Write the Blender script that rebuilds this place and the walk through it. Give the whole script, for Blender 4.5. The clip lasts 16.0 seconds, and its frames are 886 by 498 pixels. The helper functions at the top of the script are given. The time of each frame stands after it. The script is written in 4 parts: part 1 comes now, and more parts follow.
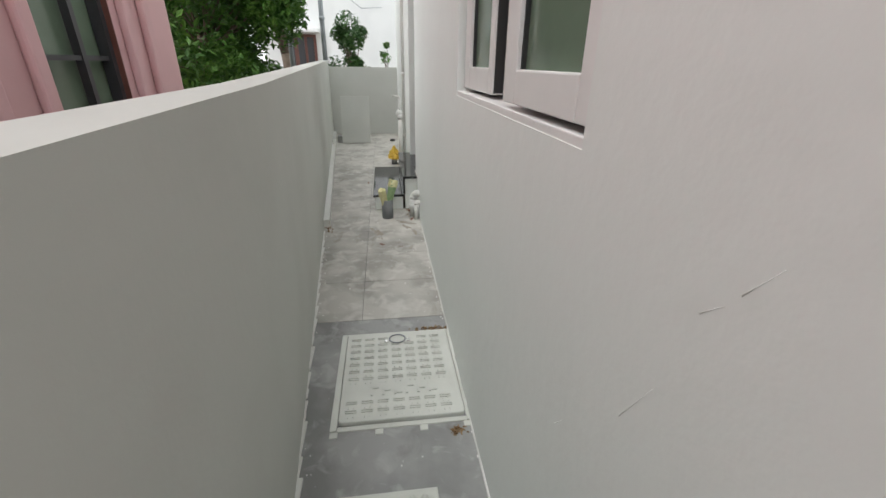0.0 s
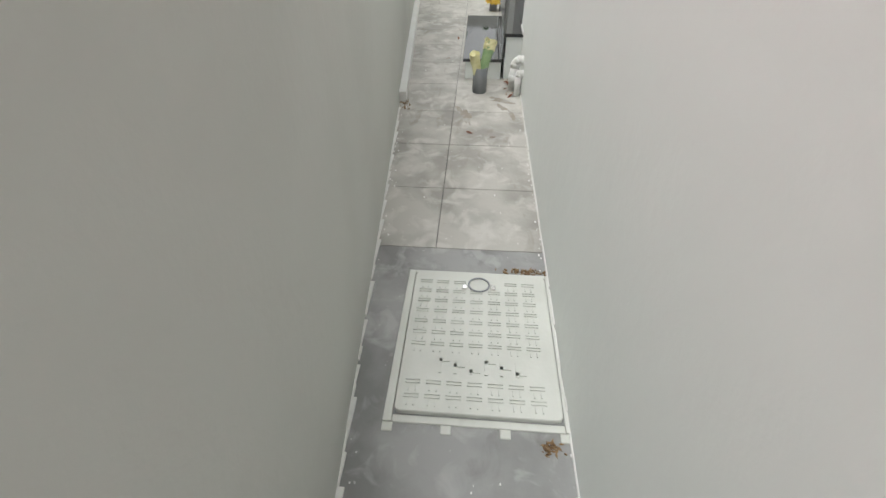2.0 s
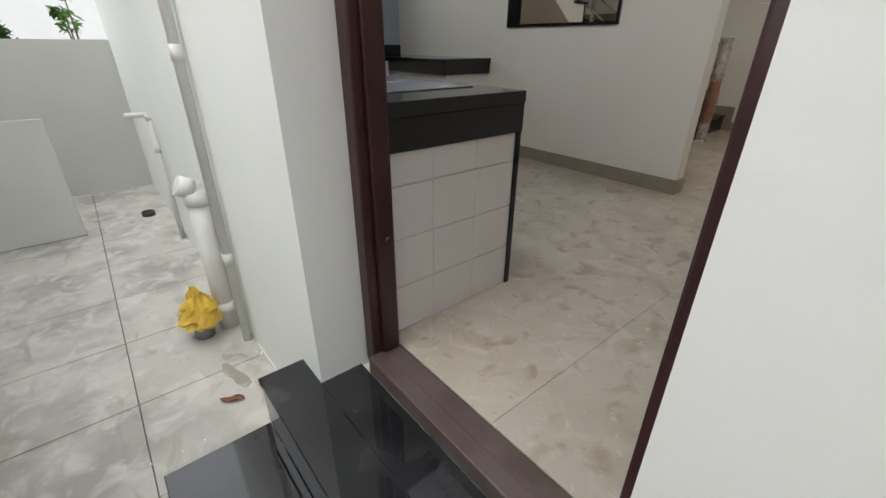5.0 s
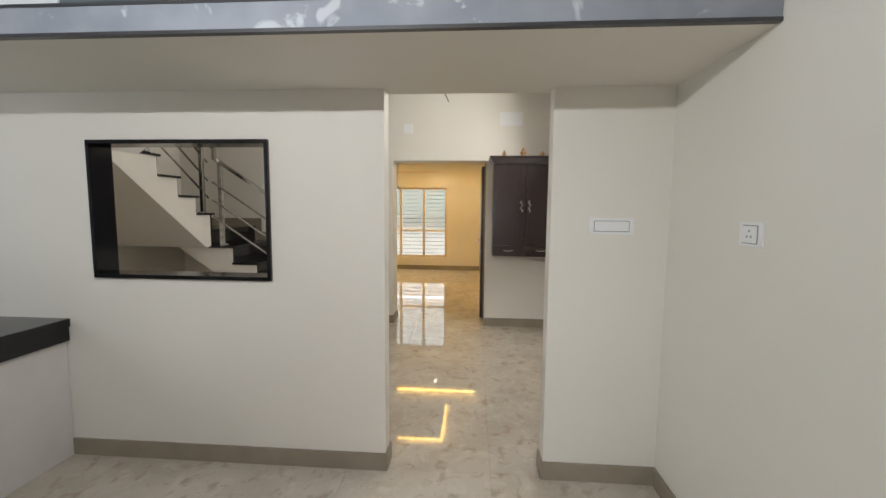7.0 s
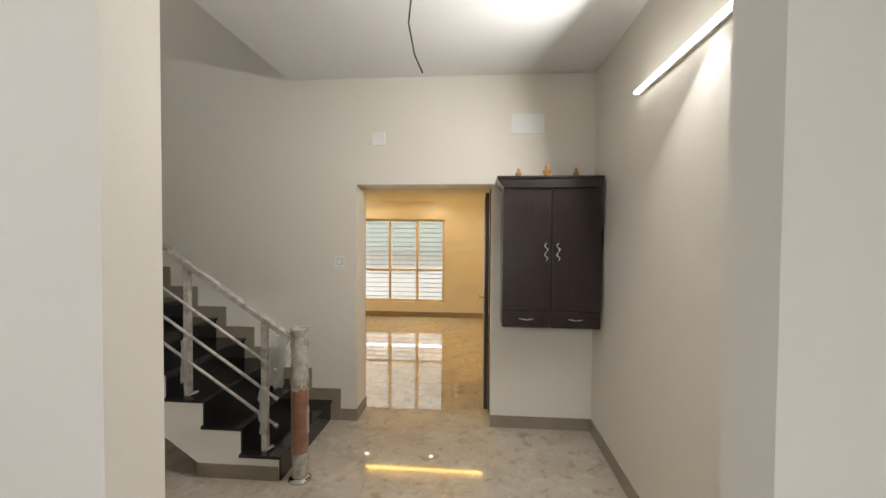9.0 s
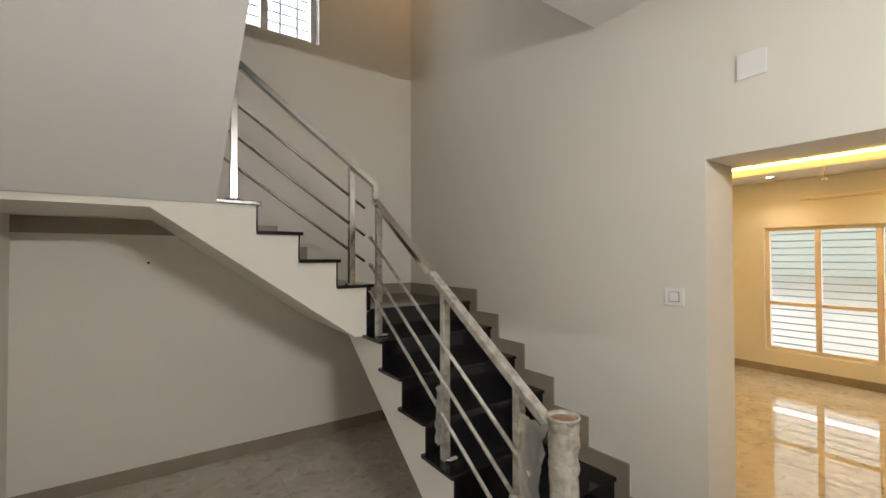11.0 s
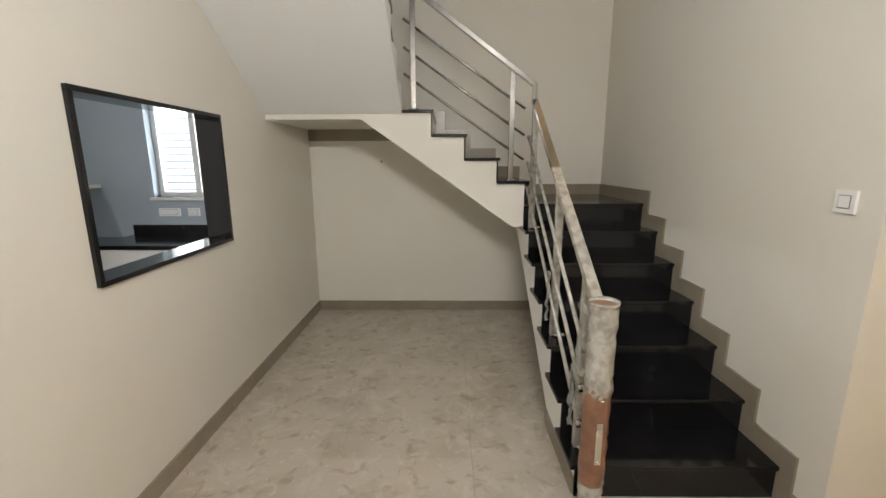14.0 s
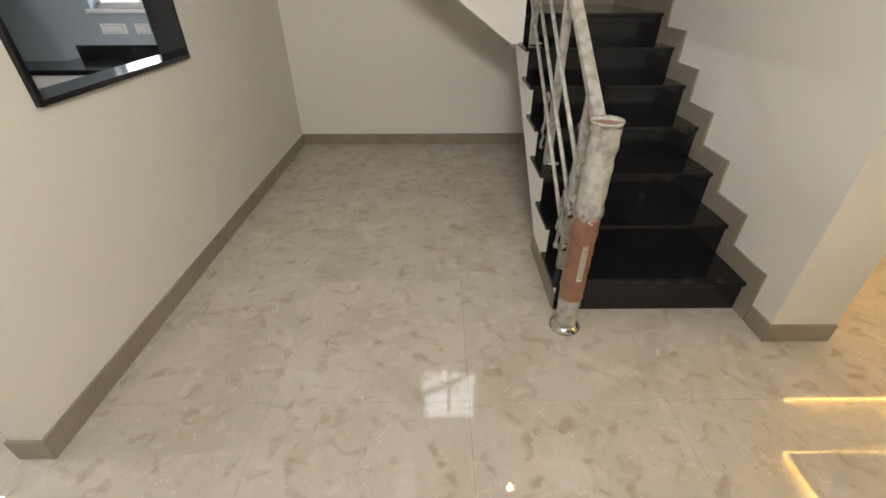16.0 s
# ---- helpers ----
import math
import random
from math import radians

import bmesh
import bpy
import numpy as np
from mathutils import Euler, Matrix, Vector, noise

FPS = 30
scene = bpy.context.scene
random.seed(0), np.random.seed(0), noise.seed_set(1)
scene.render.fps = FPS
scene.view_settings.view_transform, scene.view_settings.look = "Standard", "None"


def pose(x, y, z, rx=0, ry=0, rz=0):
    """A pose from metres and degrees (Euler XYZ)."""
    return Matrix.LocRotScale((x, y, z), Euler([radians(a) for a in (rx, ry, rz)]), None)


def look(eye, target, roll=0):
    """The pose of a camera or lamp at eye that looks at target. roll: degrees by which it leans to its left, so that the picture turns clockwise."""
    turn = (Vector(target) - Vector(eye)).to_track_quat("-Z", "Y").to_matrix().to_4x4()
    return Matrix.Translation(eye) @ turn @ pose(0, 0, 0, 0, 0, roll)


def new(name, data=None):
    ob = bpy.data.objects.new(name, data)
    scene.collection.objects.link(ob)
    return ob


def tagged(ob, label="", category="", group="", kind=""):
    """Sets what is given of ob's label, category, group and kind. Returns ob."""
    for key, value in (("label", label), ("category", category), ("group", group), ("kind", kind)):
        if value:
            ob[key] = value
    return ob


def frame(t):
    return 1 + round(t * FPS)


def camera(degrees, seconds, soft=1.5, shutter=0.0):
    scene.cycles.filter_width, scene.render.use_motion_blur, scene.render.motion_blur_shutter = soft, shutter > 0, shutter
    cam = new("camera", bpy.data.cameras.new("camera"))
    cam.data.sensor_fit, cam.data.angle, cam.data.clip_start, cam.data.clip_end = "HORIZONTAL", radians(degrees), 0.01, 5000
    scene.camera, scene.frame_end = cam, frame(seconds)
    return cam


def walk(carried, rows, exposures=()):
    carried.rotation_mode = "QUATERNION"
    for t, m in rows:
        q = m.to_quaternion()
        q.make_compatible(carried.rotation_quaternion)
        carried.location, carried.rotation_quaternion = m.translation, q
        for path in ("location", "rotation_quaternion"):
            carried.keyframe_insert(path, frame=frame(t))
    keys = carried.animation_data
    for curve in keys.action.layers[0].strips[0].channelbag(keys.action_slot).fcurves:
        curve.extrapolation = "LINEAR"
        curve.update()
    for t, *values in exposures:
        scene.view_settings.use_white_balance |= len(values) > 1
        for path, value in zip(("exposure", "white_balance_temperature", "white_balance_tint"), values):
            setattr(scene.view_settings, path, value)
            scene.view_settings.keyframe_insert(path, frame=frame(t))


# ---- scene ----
cam = camera(93.4, 16.0)
PATH = [
    (0, (8.913, -3.104, 1.047), (7.104, -2.847, 0.234), 0.9),
    (0.5, (8.852, -3.105, 0.903), (7.18, -3.095, -0.195), -0.3),
    (1, (8.787, -3.111, 0.879), (7.299, -3.174, -0.456), -0.7),
    (1.5, (8.593, -3.116, 0.891), (7.165, -3.21, -0.506), -0.8),
    (2, (8.161, -3.134, 0.952), (6.701, -3.251, -0.41), -0.4),
    (2.5, (7.591, -3.148, 0.918), (6.033, -3.272, -0.33), 0.4),
    (3, (6.991, -3.249, 0.892), (5.366, -3.309, -0.273), 1.9),
    (3.5, (6.346, -3.273, 1.0), (4.72, -3.192, -0.161), 2.7),
    (4, (5.722, -3.298, 1.095), (4.103, -2.972, -0.033), 1.8),
    (4.5, (5.053, -3.27, 1.017), (3.495, -2.556, -0.014), 1.7),
    (5, (4.443, -3.126, 0.938), (3.063, -1.982, 0.055), 0.4),
    (5.2, (4.241, -3.082, 0.978), (3.034, -1.738, 0.117), 0.8),
    (6.2, (3.93, -2.64, 1.27), (3.3, -0.82, 0.93), 0.5),
    (7.3, (3.76, -2.111, 1.544), (3.711, -0.118, 1.386), 0.5),
    (7.5, (3.799, -1.949, 1.582), (3.76, 0.047, 1.454), 0.4),
    (8, (3.842, -1.55, 1.577), (3.808, 0.448, 1.503), 0.4),
    (8.2, (3.839, -1.361, 1.595), (3.801, 0.638, 1.531), 0.4),
    (10.3, (3.725, 0.275, 1.608), (2.738, 2.015, 1.609), 0.1),
    (10.5, (3.7, 0.385, 1.603), (2.516, 1.996, 1.615), 0.0),
    (11, (3.689, 0.737, 1.599), (2.046, 1.878, 1.63), -0.1),
    (11.5, (3.795, 1.019, 1.62), (1.882, 1.603, 1.656), -0.2),
    (12, (4.052, 1.233, 1.607), (2.058, 1.385, 1.646), -0.2),
    (12.5, (4.236, 1.326, 1.609), (2.237, 1.292, 1.622), -0.2),
    (13, (4.285, 1.381, 1.614), (2.287, 1.314, 1.562), -0.2),
    (13.5, (4.268, 1.378, 1.589), (2.278, 1.329, 1.394), -0.3),
    (14, (4.243, 1.375, 1.544), (2.285, 1.35, 1.136), -0.2),
    (14.5, (4.213, 1.378, 1.501), (2.32, 1.369, 0.856), -0.2),
    (15, (4.191, 1.375, 1.447), (2.39, 1.377, 0.576), -0.1),
    (15.5, (4.181, 1.378, 1.439), (2.46, 1.385, 0.42), -0.2),
    (16, (4.168, 1.39, 1.443), (2.498, 1.399, 0.344), -0.2),
]
EXPOSURES = [(0, -0.55), (0.6, -0.3), (1.5, -0.1), (2.5, -0.15), (3.5, -0.25), (4.0, -0.32), (4.5, -0.38), (5.0, -0.32), (5.2, -0.25), (7.3, 0.4), (8.2, 0.4), (10.3, 0.5), (12.5, 0.65), (14, 0.8), (16, 0.86)]
walk(cam, [(t, look(eye, target, roll)) for t, eye, target, roll in PATH], EXPOSURES)

# ---- light ----
world = bpy.data.worlds.new("overcast_sky")
scene.world = world
world.use_nodes = True
wn = world.node_tree
sky = wn.nodes.new("ShaderNodeTexSky")
sky.sky_type, sky.sun_disc = "NISHITA", False
sky.sun_elevation, sky.sun_rotation = radians(60), radians(190)
sky.air_density, sky.dust_density = 1.0, 3.0
cloud = wn.nodes.new("ShaderNodeMix")          # a bright even cloud layer over most of the sky
cloud.data_type = "RGBA"
cloud.inputs[0].default_value = 0.8
cloud.inputs[7].default_value = (20.9, 21.4, 22.0, 1)
wn.links.new(sky.outputs[0], cloud.inputs[6])
wn.links.new(cloud.outputs[2], wn.nodes["Background"].inputs[0])
wn.nodes["Background"].inputs[1].default_value = 0.15
sun_data = bpy.data.lights.new("sun", "SUN")
sun_data.energy, sun_data.angle, sun_data.color = 1.9, radians(60), (1, 0.975, 0.92)
sun = new("sun", sun_data)
sun.matrix_world = look((1.5, -9.5, 11), (0.5, -3.2, 0))


def area(name, eye, target, w, h, power, color):
    d = bpy.data.lights.new(name, "AREA")
    d.shape, d.size, d.size_y, d.energy, d.color = "RECTANGLE", w, h, power, color
    ob = new(name, d)
    ob.matrix_world = look(eye, target)
    return ob


DAY, COOL = (0.92, 0.97, 1.0), (0.97, 0.98, 1.0)
area("kitchen_tube_light", (2.9, -2.42, 2.335), (2.9, -0.9, 2.12), 1.2, 0.03, 20, (0.95, 0.97, 1.0))
area("dining_tube_light", (4.70, 1.45, 2.47), (2.2, 0.9, 1.7), 1.0, 0.03, 40, (1.0, 0.97, 0.92))
area("living_window_light", (2.31, 7.895, 1.15), (2.31, 4, 0.9), 1.6, 1.6, 8, DAY)
area("stair_window_light", (-0.195, 1.5, 4.1), (2.0, 1.5, 3.6), 0.85, 1.2, 7, DAY)
area("kitchen_window_light", (-0.195, -1.2, 1.7), (2.0, -1.2, 1.5), 0.78, 0.95, 12, DAY)
# the last two are unseen, added to brighten the near side of the room
DOWNLIGHTS = ((1.7, 7.2), (2.95, 7.2), (4.15, 7.05), (1.7, 3.9), (4.3, 3.9))
for px, py in DOWNLIGHTS:
    d = bpy.data.lights.new("downlight_lamp", "SPOT")
    d.energy, d.spot_size, d.spot_blend, d.shadow_soft_size, d.color = 15, radians(125), 0.6, 0.02, (1, 0.8, 0.5)
    new("downlight_lamp", d).matrix_world = look((px, py, 2.585), (px, py + 0.05, 0))
d = bpy.data.lights.new("landing_lamp", "SPOT")
d.energy, d.spot_size, d.spot_blend, d.shadow_soft_size, d.color = 20, radians(95), 0.7, 0.05, (1, 0.62, 0.27)
new("landing_lamp", d).matrix_world = look((0.75, 2.45, 5.3), (0.4, 2.75, 3.0))


# ---- materials ----
def material(name, base, rough=0.5, metal=0.0, var=None, scale=4.0, mix=0.5, bump=0.0, bscale=40.0, detail=6.0, per_object=0.0, lo=0.42, hi=0.62):
    m = bpy.data.materials.new(name)
    m.use_nodes = True
    n, l = m.node_tree.nodes, m.node_tree.links
    b = n["Principled BSDF"]
    b.inputs["Base Color"].default_value = (*base, 1)
    b.inputs["Roughness"].default_value, b.inputs["Metallic"].default_value = rough, metal
    geo = n.new("ShaderNodeNewGeometry")
    if var is not None:
        no = n.new("ShaderNodeTexNoise")
        no.inputs["Scale"].default_value, no.inputs["Detail"].default_value = scale, detail
        l.new(geo.outputs["Position"], no.inputs["Vector"])
        ra = n.new("ShaderNodeMapRange")
        ra.inputs[1].default_value, ra.inputs[2].default_value, ra.inputs[4].default_value = lo, hi, mix
        l.new(no.outputs["Fac"], ra.inputs[0])
        mi = n.new("ShaderNodeMix")
        mi.data_type = "RGBA"
        mi.inputs[6].default_value, mi.inputs[7].default_value = (*base, 1), (*var, 1)
        l.new(ra.outputs[0], mi.inputs[0])
        l.new(mi.outputs[2], b.inputs["Base Color"])
        if per_object:
            oi, hs, mr = n.new("ShaderNodeObjectInfo"), n.new("ShaderNodeHueSaturation"), n.new("ShaderNodeMapRange")
            mr.inputs[3].default_value, mr.inputs[4].default_value = 1 - per_object, 1 + per_object
            l.new(oi.outputs["Random"], mr.inputs[0])
            l.new(mr.outputs[0], hs.inputs["Value"])
            l.new(mi.outputs[2], hs.inputs["Color"])
            l.new(hs.outputs[0], b.inputs["Base Color"])
    if bump:
        nb, bu = n.new("ShaderNodeTexNoise"), n.new("ShaderNodeBump")
        nb.inputs["Scale"].default_value, nb.inputs["Detail"].default_value = bscale, 4
        bu.inputs["Strength"].default_value, bu.inputs["Distance"].default_value = bump, 0.01
        l.new(geo.outputs["Position"], nb.inputs["Vector"])
        l.new(nb.outputs["Fac"], bu.inputs["Height"])
        l.new(bu.outputs[0], b.inputs["Normal"])
    return m


def glow(name, color, strength):
    m = bpy.data.materials.new(name)
    m.use_nodes = True
    b = m.node_tree.nodes["Principled BSDF"]
    b.inputs["Base Color"].default_value = (*color, 1)
    b.inputs["Emission Color"].default_value, b.inputs["Emission Strength"].default_value = (*color, 1), strength
    return m


def layer(m, color, scale, lo, hi, amount, stretch=(1, 1, 1), distort=0.0):
    """Lays a second tone, patchy at its own scale, over a material's colour."""
    n, l = m.node_tree.nodes, m.node_tree.links
    b = n["Principled BSDF"]
    src = b.inputs["Base Color"].links[0].from_socket
    geo, mp, no, ra, mi = (n.new(k) for k in ("ShaderNodeNewGeometry", "ShaderNodeMapping", "ShaderNodeTexNoise", "ShaderNodeMapRange", "ShaderNodeMix"))
    mp.inputs["Scale"].default_value = stretch
    no.inputs["Scale"].default_value, no.inputs["Detail"].default_value, no.inputs["Distortion"].default_value = scale, 8, distort
    ra.inputs[1].default_value, ra.inputs[2].default_value, ra.inputs[4].default_value = lo, hi, amount
    mi.data_type = "RGBA"
    mi.inputs[7].default_value = (*color, 1)
    l.new(geo.outputs["Position"], mp.inputs["Vector"])
    l.new(mp.outputs[0], no.inputs["Vector"])
    l.new(no.outputs["Fac"], ra.inputs[0])
    l.new(ra.outputs[0], mi.inputs[0])
    l.new(src, mi.inputs[6])
    l.new(mi.outputs[2], b.inputs["Base Color"])
    return m


M = {}
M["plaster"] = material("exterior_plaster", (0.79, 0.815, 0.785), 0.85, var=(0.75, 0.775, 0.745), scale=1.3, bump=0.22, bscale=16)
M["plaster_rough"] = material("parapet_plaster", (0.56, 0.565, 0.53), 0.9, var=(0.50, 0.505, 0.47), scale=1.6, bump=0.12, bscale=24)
M["cream"] = material("cream_wall_paint", (0.765, 0.733, 0.668), 0.6, var=(0.735, 0.703, 0.638), scale=1.2, bump=0.05, bscale=130)
M["white"] = material("white_ceiling_paint", (0.80, 0.80, 0.80), 0.7, var=(0.77, 0.77, 0.78), scale=1.5, bump=0.04, bscale=120)
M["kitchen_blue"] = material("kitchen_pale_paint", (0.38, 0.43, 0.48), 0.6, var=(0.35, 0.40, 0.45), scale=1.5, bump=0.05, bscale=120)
M["marble"] = material("beige_marble", (0.50, 0.455, 0.39), 0.035, var=(0.43, 0.385, 0.315), scale=3.2, mix=0.8, detail=14, per_object=0.03, lo=0.44, hi=0.64)
layer(M["marble"], (0.60, 0.56, 0.495), 7, 0.52, 0.68, 0.5, distort=1.2)
layer(M["marble"], (0.31, 0.24, 0.165), 12, 0.55, 0.70, 0.6, stretch=(1.0, 0.8, 1), distort=0.6)
layer(M["marble"], (0.64, 0.60, 0.53), 34, 0.62, 0.70, 0.5, distort=1.0)
layer(M["marble"], (0.15, 0.10, 0.07), 26, 0.665, 0.74, 0.4, stretch=(0.7, 1.2, 1), distort=0.8)
M["skirting"] = material("taupe_skirting_tile", (0.30, 0.26, 0.20), 0.25, var=(0.25, 0.21, 0.16), scale=6, bump=0.02)
M["granite"] = material("black_granite", (0.006, 0.006, 0.007), 0.12, var=(0.014, 0.014, 0.016), scale=9, mix=0.6, detail=9)
layer(M["granite"], (0.05, 0.05, 0.05), 5, 0.58, 0.78, 0.25)
M["step_granite"] = material("dusty_dark_granite", (0.010, 0.0105, 0.012), 0.045, var=(0.024, 0.025, 0.028), scale=6, mix=0.8, detail=9)
M["step_granite"].node_tree.nodes["Principled BSDF"].inputs["IOR"].default_value = 1.62
layer(M["step_granite"], (0.11, 0.11, 0.12), 5, 0.60, 0.78, 0.35, distort=0.5)
M["cement"] = material("grey_cement_floor", (0.33, 0.33, 0.32), 0.7, var=(0.20, 0.20, 0.195), scale=3.0, mix=0.9, detail=10, bump=0.15, bscale=50)
layer(M["cement"], (0.47, 0.47, 0.46), 8, 0.54, 0.66, 0.5, distort=0.8)
layer(M["cement"], (0.15, 0.145, 0.135), 6, 0.60, 0.72, 0.5, distort=0.8)
layer(M["cement"], (0.7, 0.7, 0.68), 45, 0.70, 0.73, 0.5)
M["paver"] = material("scored_cement_paver", (0.47, 0.455, 0.415), 0.75, var=(0.31, 0.297, 0.267), scale=3.2, mix=0.9, detail=10, bump=0.14, bscale=45, per_object=0.08)
layer(M["paver"], (0.60, 0.585, 0.545), 8, 0.50, 0.66, 0.6, distort=0.6)
layer(M["paver"], (0.25, 0.22, 0.18), 6, 0.60, 0.72, 0.5, stretch=(0.7, 1.6, 1), distort=1.0)
layer(M["paver"], (0.68, 0.67, 0.64), 40, 0.70, 0.73, 0.45)
M["joint"] = material("dark_joint", (0.24, 0.235, 0.22), 0.95, var=(0.17, 0.165, 0.15), scale=9)
M["cover"] = material("white_cast_cover", (0.64, 0.65, 0.60), 0.5, var=(0.54, 0.55, 0.50), scale=5, bump=0.06, bscale=70)
layer(M["cover"], (0.36, 0.34, 0.30), 9, 0.64, 0.78, 0.35)
M["steel"] = material("stainless_steel", (0.62, 0.61, 0.59), 0.16, 1.0, var=(0.52, 0.51, 0.49), scale=20)
M["wrap"] = material("plastic_wrap", (0.56, 0.54, 0.50), 0.25, 0.3, var=(0.34, 0.32, 0.28), scale=22, mix=0.9, bump=0.6, bscale=35)
M["tape"] = material("brown_packing_tape", (0.26, 0.13, 0.08), 0.3, var=(0.16, 0.08, 0.05), scale=18, bump=0.4, bscale=40)
M["pvc"] = material("white_pvc", (0.70, 0.70, 0.67), 0.4, var=(0.62, 0.62, 0.58), scale=6, bump=0.05)
M["grey_pvc"] = material("grey_pvc", (0.20, 0.21, 0.22), 0.5, var=(0.28, 0.28, 0.28), scale=9)
M["yellow"] = material("yellow_plastic_sheet", (0.70, 0.47, 0.06), 0.4, var=(0.50, 0.30, 0.04), scale=14, bump=0.3, bscale=25)
M["pale_yellow"] = material("pale_yellow_sack", (0.70, 0.66, 0.38), 0.5, var=(0.52, 0.48, 0.20), scale=20, bump=0.3)
M["green"] = material("green_sack", (0.22, 0.34, 0.16), 0.5, var=(0.34, 0.44, 0.24), scale=20, bump=0.3)
M["maroon"] = material("maroon_wood", (0.032, 0.010, 0.010), 0.3, var=(0.055, 0.018, 0.016), scale=7, bump=0.05)
M["sill_wood"] = material("dusty_threshold_wood", (0.085, 0.06, 0.055), 0.5, var=(0.14, 0.11, 0.10), scale=8, bump=0.1)
M["wenge"] = material("dark_wenge_laminate", (0.020, 0.011, 0.011), 0.28, var=(0.034, 0.019, 0.017), scale=12)
layer(M["wenge"], (0.016, 0.008, 0.008), 30, 0.45, 0.6, 0.8, stretch=(3, 3, 0.15))
M["brass"] = material("turned_golden_wood", (0.42, 0.21, 0.06), 0.35, var=(0.30, 0.14, 0.04), scale=30)
M["chrome"] = material("satin_chrome", (0.75, 0.74, 0.72), 0.2, 1.0)
M["switch"] = material("white_switch_plastic", (0.82, 0.82, 0.82), 0.3)
M["dark_line"] = material("grey_switch_gap", (0.25, 0.25, 0.26), 0.5)
M["tile"] = material("glossy_white_tile", (0.72, 0.70, 0.68), 0.12, var=(0.68, 0.66, 0.64), scale=7, per_object=0.03)
M["grout"] = material("pale_grout", (0.69, 0.67, 0.65), 0.6)
M["laminate"] = material("grey_marble_laminate", (0.30, 0.32, 0.36), 0.22, var=(0.22, 0.24, 0.28), scale=3, mix=0.8, detail=9)
layer(M["laminate"], (0.62, 0.64, 0.68), 3.5, 0.6, 0.66, 0.6, distort=2.5)
M["light_panel"] = material("pale_laminate", (0.62, 0.65, 0.68), 0.25, var=(0.57, 0.60, 0.63), scale=3)
M["dark_panel"] = material("slate_laminate", (0.09, 0.11, 0.13), 0.25, var=(0.13, 0.15, 0.17), scale=3)
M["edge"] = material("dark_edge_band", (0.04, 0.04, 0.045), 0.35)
M["pink"] = material("pink_house_paint", (0.66, 0.42, 0.43), 0.75, var=(0.60, 0.38, 0.39), scale=2, bump=0.1)
M["neighbour"] = material("white_house_paint", (0.76, 0.77, 0.76), 0.8, var=(0.68, 0.69, 0.68), scale=1, bump=0.05)
M["brick_red"] = material("brown_door_wood", (0.15, 0.06, 0.045), 0.5, var=(0.10, 0.04, 0.03), scale=5)
M["pole"] = material("galvanised_pole", (0.30, 0.32, 0.33), 0.5, 0.3, var=(0.24, 0.26, 0.27), scale=6)
M["bark"] = material("grey_brown_bark", (0.16, 0.12, 0.09), 0.9, var=(0.10, 0.075, 0.055), scale=12, bump=0.5, bscale=30)
M["leaf"] = material("green_leaves", (0.045, 0.13, 0.018), 0.55, var=(0.10, 0.23, 0.03), scale=5, mix=1.0)
M["leaf_dark"] = material("dark_green_leaves", (0.025, 0.08, 0.015), 0.55, var=(0.06, 0.15, 0.025), scale=6, mix=1.0)
M["ground"] = material("dusty_ground", (0.24, 0.21, 0.17), 0.95, var=(0.16, 0.15, 0.11), scale=0.5, bump=0.2)
M["upvc"] = material("white_window_frame", (0.78, 0.77, 0.75), 0.4, var=(0.73, 0.72, 0.70), scale=8)
M["wood_frame"] = material("cream_window_frame", (0.72, 0.62, 0.50), 0.4, var=(0.68, 0.58, 0.46), scale=8)
M["dry_leaf"] = material("dry_brown_leaf", (0.20, 0.07, 0.03), 0.7, var=(0.12, 0.045, 0.02), scale=30)
M["black"] = material("black_rubber", (0.02, 0.02, 0.02), 0.5)
M["lamp_white"] = glow("lit_white_diffuser", (1.0, 0.96, 0.88), 9.0)
M["cove"] = glow("warm_led_strip", (1.0, 0.58, 0.12), 12.0)
M["spot"] = glow("lit_downlight", (1.0, 0.86, 0.6), 16.0)


def glass_mat(name, color, rough, alpha):
    m = bpy.data.materials.new(name)
    m.use_nodes = True
    n, l = m.node_tree.nodes, m.node_tree.links
    b = n["Principled BSDF"]
    b.inputs["Base Color"].default_value, b.inputs["Roughness"].default_value = (*color, 1), rough
    tr, mx = n.new("ShaderNodeBsdfTransparent"), n.new("ShaderNodeMixShader")
    mx.inputs[0].default_value = alpha
    l.new(tr.outputs[0], mx.inputs[1])
    l.new(b.outputs[0], mx.inputs[2])
    l.new(mx.outputs[0], n["Material Output"].inputs[0])
    return m


M["glass"] = glass_mat("clear_glass", (0.6, 0.65, 0.65), 0.03, 0.07)
M["film"] = glass_mat("clear_packing_film", (0.75, 0.74, 0.71), 0.15, 0.35)
M["green_glass"] = material("ribbed_green_glass", (0.13, 0.18, 0.13), 0.18, var=(0.17, 0.23, 0.17), scale=4, bump=0.05)


# ---- mesh helpers ----
def add_box(bm, lo, hi, bevel=0.0):
    r = bmesh.ops.create_cube(bm, size=1)
    c = [(a + b) / 2 for a, b in zip(lo, hi)]
    for v in r["verts"]:
        v.co = Vector([c[i] + v.co[i] * (hi[i] - lo[i]) for i in range(3)])
    if bevel:
        es = list({e for v in r["verts"] for e in v.link_edges})
        bmesh.ops.bevel(bm, geom=es, offset=bevel, segments=2, affect="EDGES", profile=0.5)
    return bm


def boxes(*bs, bevel=0.0):
    bm = bmesh.new()
    for lo, hi in bs:
        add_box(bm, lo, hi, bevel)
    return bm


